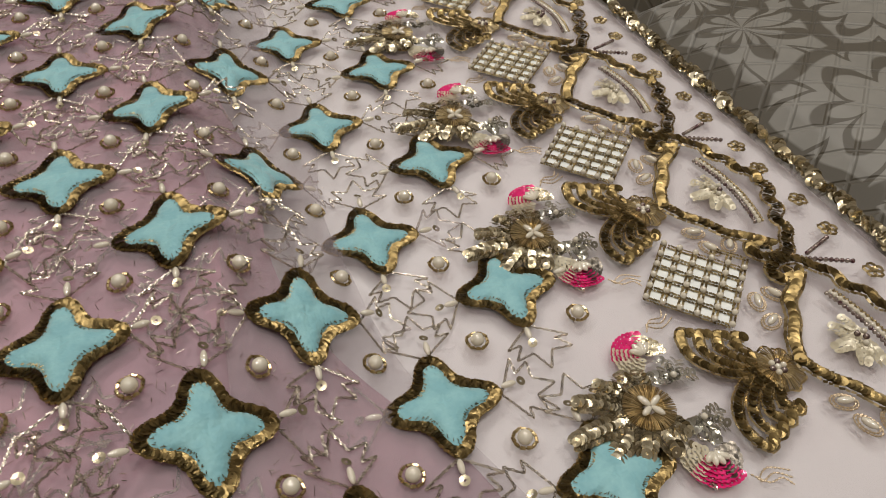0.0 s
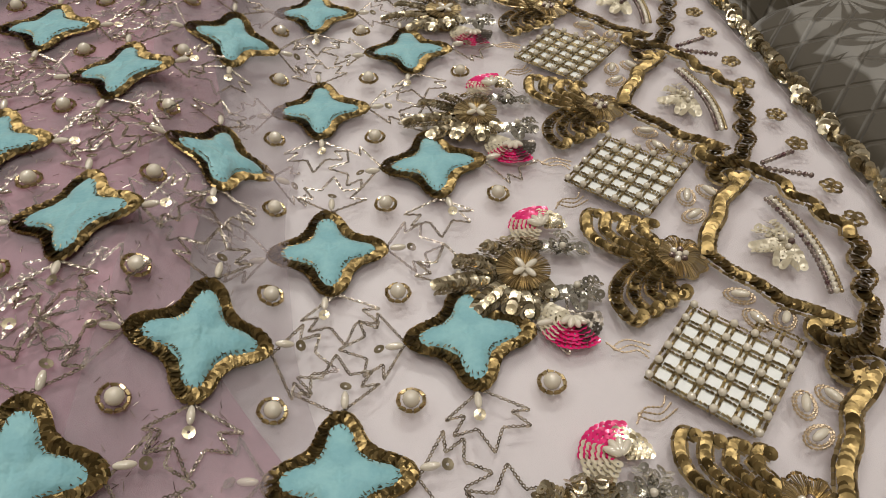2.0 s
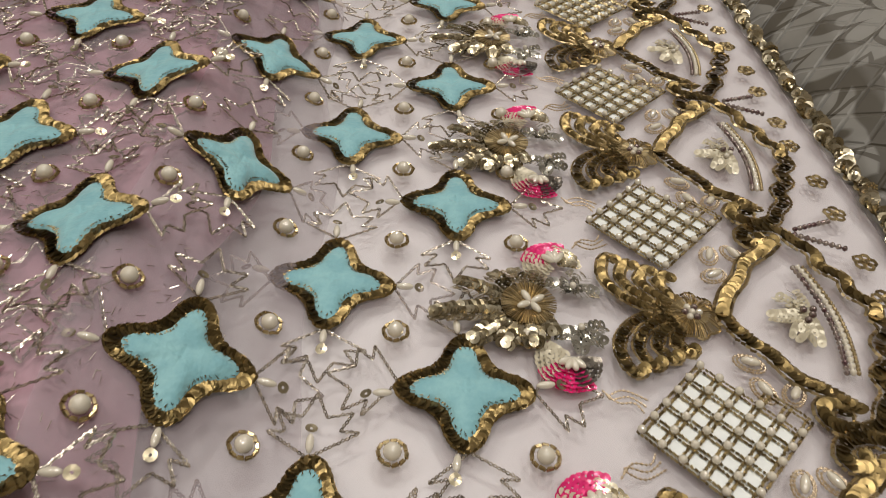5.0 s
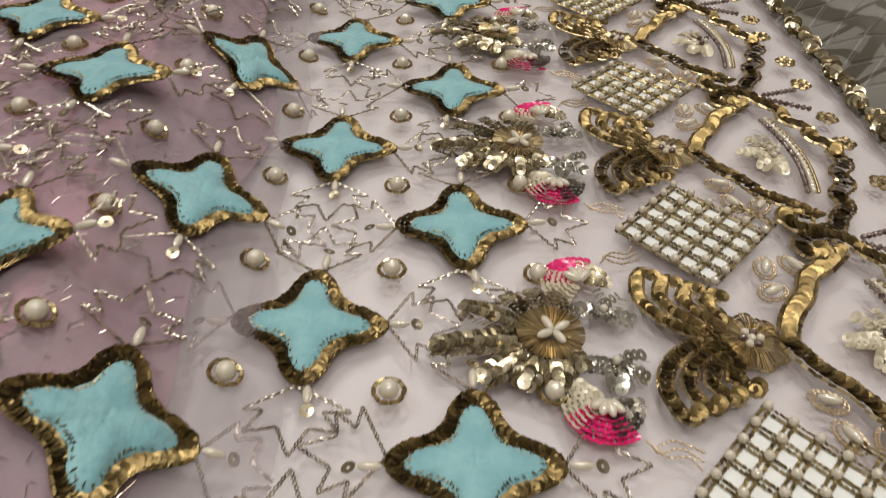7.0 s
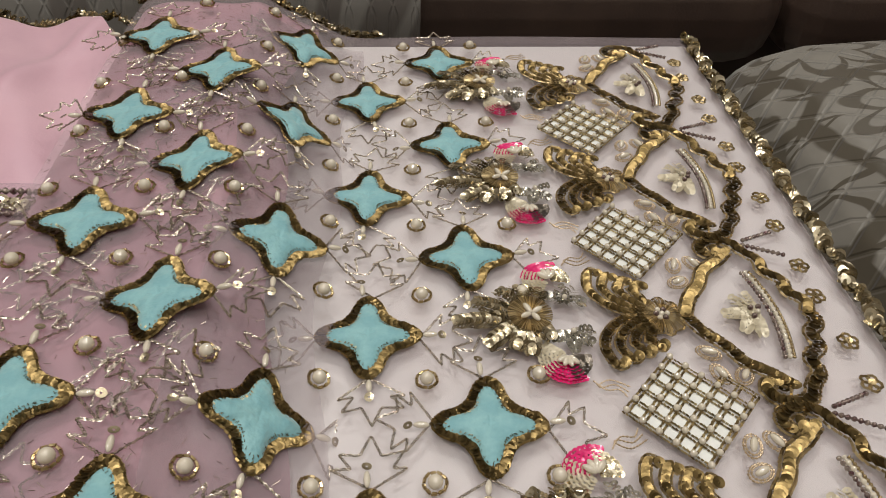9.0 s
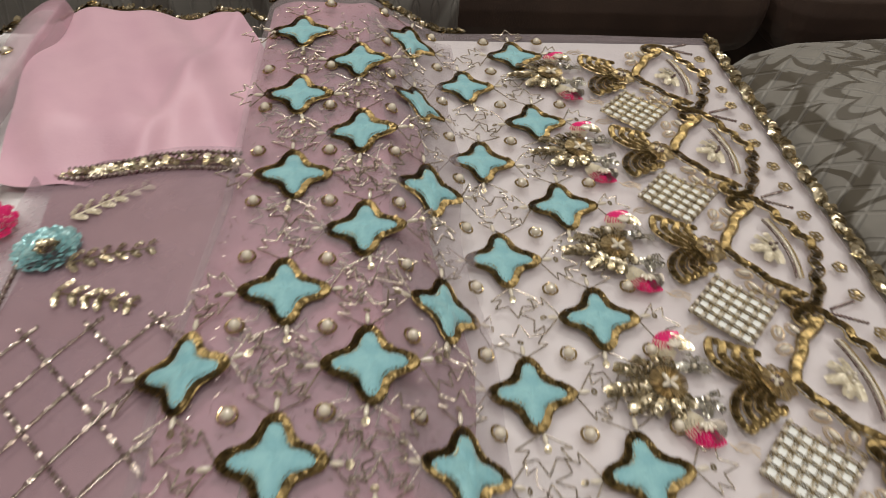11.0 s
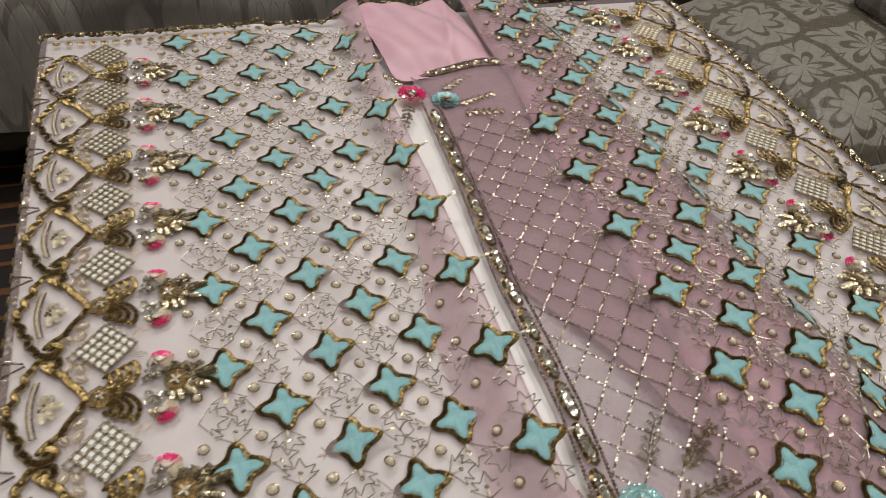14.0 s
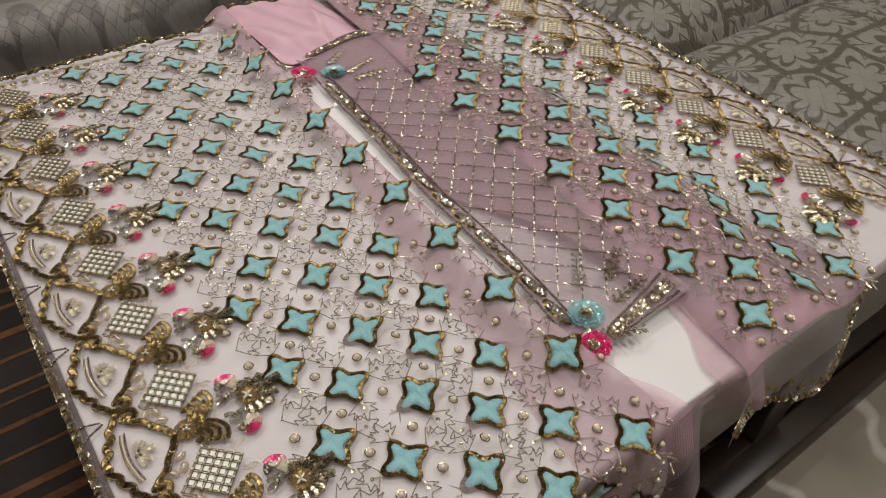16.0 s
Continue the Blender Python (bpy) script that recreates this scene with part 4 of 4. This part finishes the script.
def border_unit(sheet, panel, x0, w, side, size=1.0):
    """One repeat of the border: its axis at w, growing outwards (side 1 or -1) from x0."""
    def at(x):
        return seat(sheet, x0 + side * x * size * MM, w, math.pi if side < 0 else 0, 0.0004) @ Matrix.Diagonal((size, 1, 1, 1)) @ Matrix.Translation((-x * MM, 0, 0))

    base, outer = at(45), at(100)
    flower = part("sequin_flower", random.choice(FLOWERS), panel, base, "gold sequin flower with a pearl heart")
    part("flower_heart", random.choice(HEARTS), flower)
    for i in range(4):
        a = i * math.pi / 2 + 0.5
        grain(flower, 19.5 + 2.4 * math.cos(a), 2.4 * math.sin(a), 3.4, a)
    silver = part("silver_leaf", random.choice(LEAVES), panel, base, "clear silver sequin leaves")
    for y in (8, -8):
        part("seed_bead", SEED_PALE, silver, Matrix.Translation((33 * MM, y * MM, 0.0024)))
    for s in (1, -1):
        tuft = part("petal", random.choice(PETAL_PINK), panel, base @ Matrix.Translation((29 * MM, 18.5 * s * MM, 0)) @ Matrix.Rotation(math.radians(118 if s > 0 else -108), 4, "Z"), "hot pink sequin petal")
        turn = -math.radians(118 if s > 0 else -108)
        part("petal", random.choice(PETAL_CREAM), tuft, Matrix.Rotation(turn + math.radians(190 if s > 0 else 172), 4, "Z"), "cream sequin petal")
        part("petal", random.choice(PETAL_GOLD if s > 0 else PETAL_GREY), tuft, Matrix.Rotation(turn + math.radians(40 if s > 0 else -35), 4, "Z"), "gold sequin petal" if s > 0 else "grey sequin petal")
        for k in range(4):
            a = turn + math.radians(100 * s) + (k - 1.5) * 0.6
            grain(tuft, 2.2 * math.cos(a), 2.2 * math.sin(a), 1.8, a, 1.05)
    for feather, edging in PLUMES:
        part("bead_edging", edging, part("plume", feather, panel, base, "curled antique gold sequin plume"))
    rose = part("rosette", ROSES[0], panel, base, "gold thread rosette with seed beads")
    for i in range(7):
        a, r = i * math.pi / 3, (0 if i == 6 else 2.1)
        part("seed_bead", SEED_DARK if i % 2 else SEED_PALE, rose, Matrix.Translation(((67 + r * math.cos(a)) * MM, r * math.sin(a) * MM, 0.0012)))
    bell, edging = random.choice(FRAMES)
    part("bead_edging", edging, part("scroll_frame", bell, panel, outer, "gold sequin frame ending in scrolls"))
    lace = part("lace_flower", random.choice(LACES), panel, outer, "cream sequin half flower")
    for x, y in ((103, 0), (101, 2), (101, -2), (104, 2.2)):
        part("seed_bead", random.choice((SEED_DARK, SEED_PALE)), lace, Matrix.Translation((x * MM, y * MM, 0.001)))
    for me in (ARC_DARK, ARC_PALE, ARC_GOLD):
        part("bead_arc", me, panel, outer)
    for s in (1, -1):
        part("cord_spray", SPRAY, panel, base @ Matrix.Diagonal((1, s, 1, 1)), "champagne cord curls")
        for x, y, a in ((79, 17, 0.4), (80, 26, 1.2), (88, 27, 2.2)):
            cord = part("cord_loop", LOOP, panel, base @ Matrix.Translation((x * MM, s * y * MM, 0)) @ Matrix.Rotation(s * a, 4, "Z"), "champagne cord loop round a pearl")
            grain(cord, 0, 0, 0.3, 0, 1.15)


def openwork_unit(sheet, panel, x0, w, side, size=1.0):
    grid = part("openwork_grid", random.choice(GRIDS), panel, seat(sheet, x0 + side * 64 * size * MM, w, math.pi if side < 0 else 0, 0.0003) @ Matrix.Diagonal((size, 1, 1, 1)), "diamond of gold bead lattice with pearls")
    part("backing", BACKING, grid)
    c = math.sqrt(0.5)
    for i in range(6):
        for j in range(6):
            x, y = -14.5 + 5.8 * i, -14.5 + 5.8 * j
            part("grid_pearl", GRID_PEARL, grid, Matrix.Translation(((x - y) * c * MM, (x + y) * c * MM, 0.0012)))


def edge_blooms(sheet, panel, x0, w, side, seed):
    """Small gold blossoms and bead strings between the frames and the hem."""
    for x, y in ((130, -32), (131, -14), (129, 8), (130, 24)):
        part("small_blossom", random.choice(BLOOMS), panel, seat(sheet, x0 + side * x * MM, w + y * MM, random.uniform(0, 6), 0.0003))
    for p, q in (((111, 37), (127, 30)), ((127, 44), (112, 39))):
        b = Build()
        pts = [sheet(x0 + side * MM * (p[0] + (q[0] - p[0]) * t), w + MM * (p[1] + (q[1] - p[1]) * t)) + Vector((0, 0, 0.0009)) for t in (i / 12 for i in range(13))]
        b.beads(pts, 0.0010, 0.0020)
        part("bead_string", b.mesh("bead_string", M_DARKBEAD, True), panel)


def hem(name, sheet, panel, pts, seed):
    """A scalloped band of sequins and cut beads along the cloth's edge."""
    random.seed(seed)
    b = Build()
    line_pts = [sheet(x, w) + Vector((0, 0, 0.0008)) for x, w in pts]
    b.sequins(line_pts, 0.0027, 0.0011, 0.6, 0.0004, 0.5)
    b.sequins([p + Vector((-0.0022 if p.x > 0.3 else 0.0022, 0.001, 0.0008)) for p in line_pts], 0.0021, 0.0015, 0.4, 0.0006, 0.6)
    b.cuts(line_pts, 0.0007, 0.0018, 0.0003, 0.0012)
    part(name, b.mesh(name, M_BRIGHT), panel, None, "scalloped gold sequin hem")


random.seed(21)
PER_R, PER_L = 0.0796, 0.0797
for k in range(-5, 5):
    w = 0.088 - PER_R / 2 + PER_R * k
    if w > -0.31:
        border_unit(sheet_right, right_panel, XR, w, 1)
        edge_blooms(sheet_right, right_panel, XR, w, 1, k)
    if -0.31 < w + PER_R / 2 < 0.40:
        openwork_unit(sheet_right, right_panel, XR, w + PER_R / 2, 1)
for k in range(-5, 8):
    w = -0.1575 + PER_L * k
    if -0.40 < w < 0.385:
        border_unit(sheet_left, left_panel, -0.012, w, -1, 0.95)
        edge_blooms(sheet_left, left_panel, -0.010, w, -1, k)
    if -0.40 < w + PER_L / 2 < 0.375:
        openwork_unit(sheet_left, left_panel, -0.012, w + PER_L / 2, -1, 0.95)


def scallop(w):
    return 0.0035 * abs(math.sin(w * math.pi / 0.020))


hem("hem", sheet_right, right_panel, [(HEM_R - 0.003 + scallop(w), w) for w in (-0.33 + 0.0025 * i for i in range(300))], 1)
hem("hem", sheet_right, right_panel, [(x, near_end(x) + 0.002 - scallop(x)) for x in (0.287 + 0.0025 * i for i in range(72))], 2)
hem("hem", sheet_left, left_panel, [(HEM_L + 0.004 - scallop(w), w) for w in (-0.44 + 0.0025 * i for i in range(338))], 3)
hem("hem", sheet_left, left_panel, [(x, 0.402 + scallop(x)) for x in (-0.14 + 0.0025 * i for i in range(130))], 4)
hem("hem", sheet_right, right_panel, [(x, 0.424 + scallop(x)) for x in (0.335 + 0.0025 * i for i in range(52))], 5)


# ---- the bodice's trimming ----
M_SEQLINE = material("brown_silver_sequin", ((0.62, 0.54, 0.45), (0.20, 0.15, 0.12)), 0.25, 0.85, island=True)


def diagonal_rows():
    """Diagonal lines of small sequins over the net."""
    random.seed(31)
    for s in (1, -1):
        for k in range(-6, 26):
            b = Build()
            pts = []
            for i in range(60):
                t = i / 59
                x = 0.19 + 0.14 * t
                w = -0.27 + 0.030 * k + s * (x - 0.255) * 1.15 - 0.05
                if line(TRIM, w) + 0.010 < x < line(FOLD, w) + 0.008 and -0.24 < w < 0.165:
                    pts.append(bodice(x, w) + Vector((0, 0, 0.0006)))
            if len(pts) > 5:
                b.sequins(pts, 0.0010, 0.0022, 0.2, 0.0003, 0.4)
                b.tube(pts, 0.00025, 3)
                part("sequin_line", b.mesh("sequin_line", M_SEQLINE), front)


diagonal_rows()


def placket():
    """The beaded band down the bodice: oval links between two rows of seed beads."""
    random.seed(33)
    for s in (-0.0075, 0.0085):
        c = Build()
        c.beads([bodice(line(TRIM, w) + s, w) + Vector((0, 0, 0.0012)) for w in (-0.245 + 0.005 * i for i in range(92))], 0.0014, 0.0028)
        part("beaded_cord", c.mesh("beaded_cord", M_DARKBEAD, True), front)
    for k in range(13):
        w = -0.225 + 0.0335 * k
        ring = [bodice(line(TRIM, w) + 0.0042 * math.sin(t), w + 0.0150 * math.copysign(abs(math.cos(t)) ** 0.7, math.cos(t))) + Vector((0, 0, 0.0014)) for t in (2 * math.pi * i / 24 for i in range(25))]
        b = Build()
        b.sequins(ring, 0.0014, 0.0011, 0.6, 0.0006)
        link = part("oval_link", b.mesh("oval_link", M_GOLD), front, None, "oval gold sequin link")
        b = Build()
        core = [bodice(line(TRIM, w), w + 0.0105 * (2 * i / 12 - 1)) + Vector((0, 0, 0.0014)) for i in range(13)]
        b.sequins(core, 0.0024, 0.0012, 0.35, 0.0008, 0.5)
        part("link_core", b.mesh("link_core", M_IRIS), link)


placket()


def bodice_flower(x, w, mat, seed, r=14):
    random.seed(seed)
    b = Build()
    petals(b, (0, 0, 0), 13, 5, r, 2.6, 2 * math.pi, seed, 1.4, 3, 0.8)
    ob = part("round_flower", b.mesh("round_flower", mat), front, seat(bodice, x, w, 0, 0.001))
    h = Build()
    petals(h, (0, 0, 0), 6, 1, 5, 1.2, 2 * math.pi, 0.3, 1.3, 2, 2.0)
    part("flower_heart", h.mesh("flower_heart", M_BRIGHT), ob)
    return ob


def leaf_spray(x, w, turn, mat, seed, long=34):
    random.seed(seed)
    b = Build()
    for i in range(6):
        t = i / 5
        for s in (1, -1):
            leaf(b, (long * t, s * 0.4, 0), s * random.uniform(0.6, 1.0), 0.8, 7.0 - 2.6 * t, 1.0, 0.8, 1.15)
    b.tube(mm([(0, 0, 0.6), (long * 0.5, 1, 0.8), (long + 4, 0, 0.6)]), 0.0005, 4)
    part("leaf_spray", b.mesh("leaf_spray", mat), front, seat(bodice, x, w, turn, 0.0006))


bodice_flower(0.218, 0.226, M_PINK, 1)
bodice_flower(0.250, 0.210, M_AQUA, 2)
bodice_flower(0.222, -0.240, M_AQUA, 3)
bodice_flower(0.205, -0.266, M_PINK, 4, 13)
for i, (x, w, a, mat) in enumerate(((0.214, 0.245, 2.1, M_BRIGHT), (0.255, 0.232, 0.5, M_CREAM), (0.262, 0.182, -0.35, M_BRIGHT), (0.262, 0.200, 0.1, M_BRIGHT), (0.210, 0.205, -2.0, M_GREY),
                                    (0.240, -0.215, 0.9, M_IRIS), (0.250, -0.245, 0.1, M_BRIGHT), (0.262, -0.225, 0.6, M_BRIGHT), (0.200, -0.235, 2.4, M_BRIGHT), (0.215, -0.262, -0.5, M_BRIGHT))):
    leaf_spray(x, w, a, mat, i)


def band(p, q, width, seed):
    """A cross band: bead rows with sequin links between them."""
    random.seed(seed)
    b = Build()
    n = int(math.hypot(q[0] - p[0], q[1] - p[1]) / 0.0028)
    for i in range(n + 1):
        t = i / n
        x, w = p[0] + (q[0] - p[0]) * t, p[1] + (q[1] - p[1]) * t
        for s in (0.3, 0.5, 0.7):
            b.sequin(bodice(x, w + width * s * (0.5 + 0.5 * t)) + Vector((0, 0, 0.0016)), 0.0019, (random.uniform(-0.6, 0.6), random.uniform(-0.6, 0.6)))
    ob = part("cross_band", b.mesh("cross_band", M_BRIGHT), front, None, "band of gold sequins between bead cords")
    for s in (0, 1):
        c = Build()
        c.beads([bodice(p[0] + (q[0] - p[0]) * t, p[1] + (q[1] - p[1]) * t + width * s * (0.5 + 0.5 * t)) + Vector((0, 0, 0.0013)) for t in (i / 20 for i in range(21))], 0.0014, 0.0028)
        part("beaded_cord", c.mesh("beaded_cord", M_DARKBEAD, True), ob)


band((0.240, 0.262), (0.330, 0.254), 0.014, 1)
band((0.225, -0.272), (0.300, -0.268), 0.022, 2)


# small blossoms above the hanging hem
for i in range(12):
    x = 0.285 + 0.014 * i
    part("small_blossom", random.choice(BLOOMS), right_panel, seat(sheet_right, x, near_end(x) + 0.016 + 0.006 * (i % 2), random.uniform(0, 6), 0.0004))
for i in range(40):
    x, w = -0.12 + 0.007 * i * 0.82, 0.389 + 0.005 * (i % 2)
    if i % 2 == 0:
        part("small_blossom", random.choice(BLOOMS), left_panel, seat(sheet_left, x, w, random.uniform(0, 6), 0.0004))

hem("hem", lining, neck, [(x, 0.428 + scallop(x)) for x in (0.195 + 0.0025 * i for i in range(55))], 6)
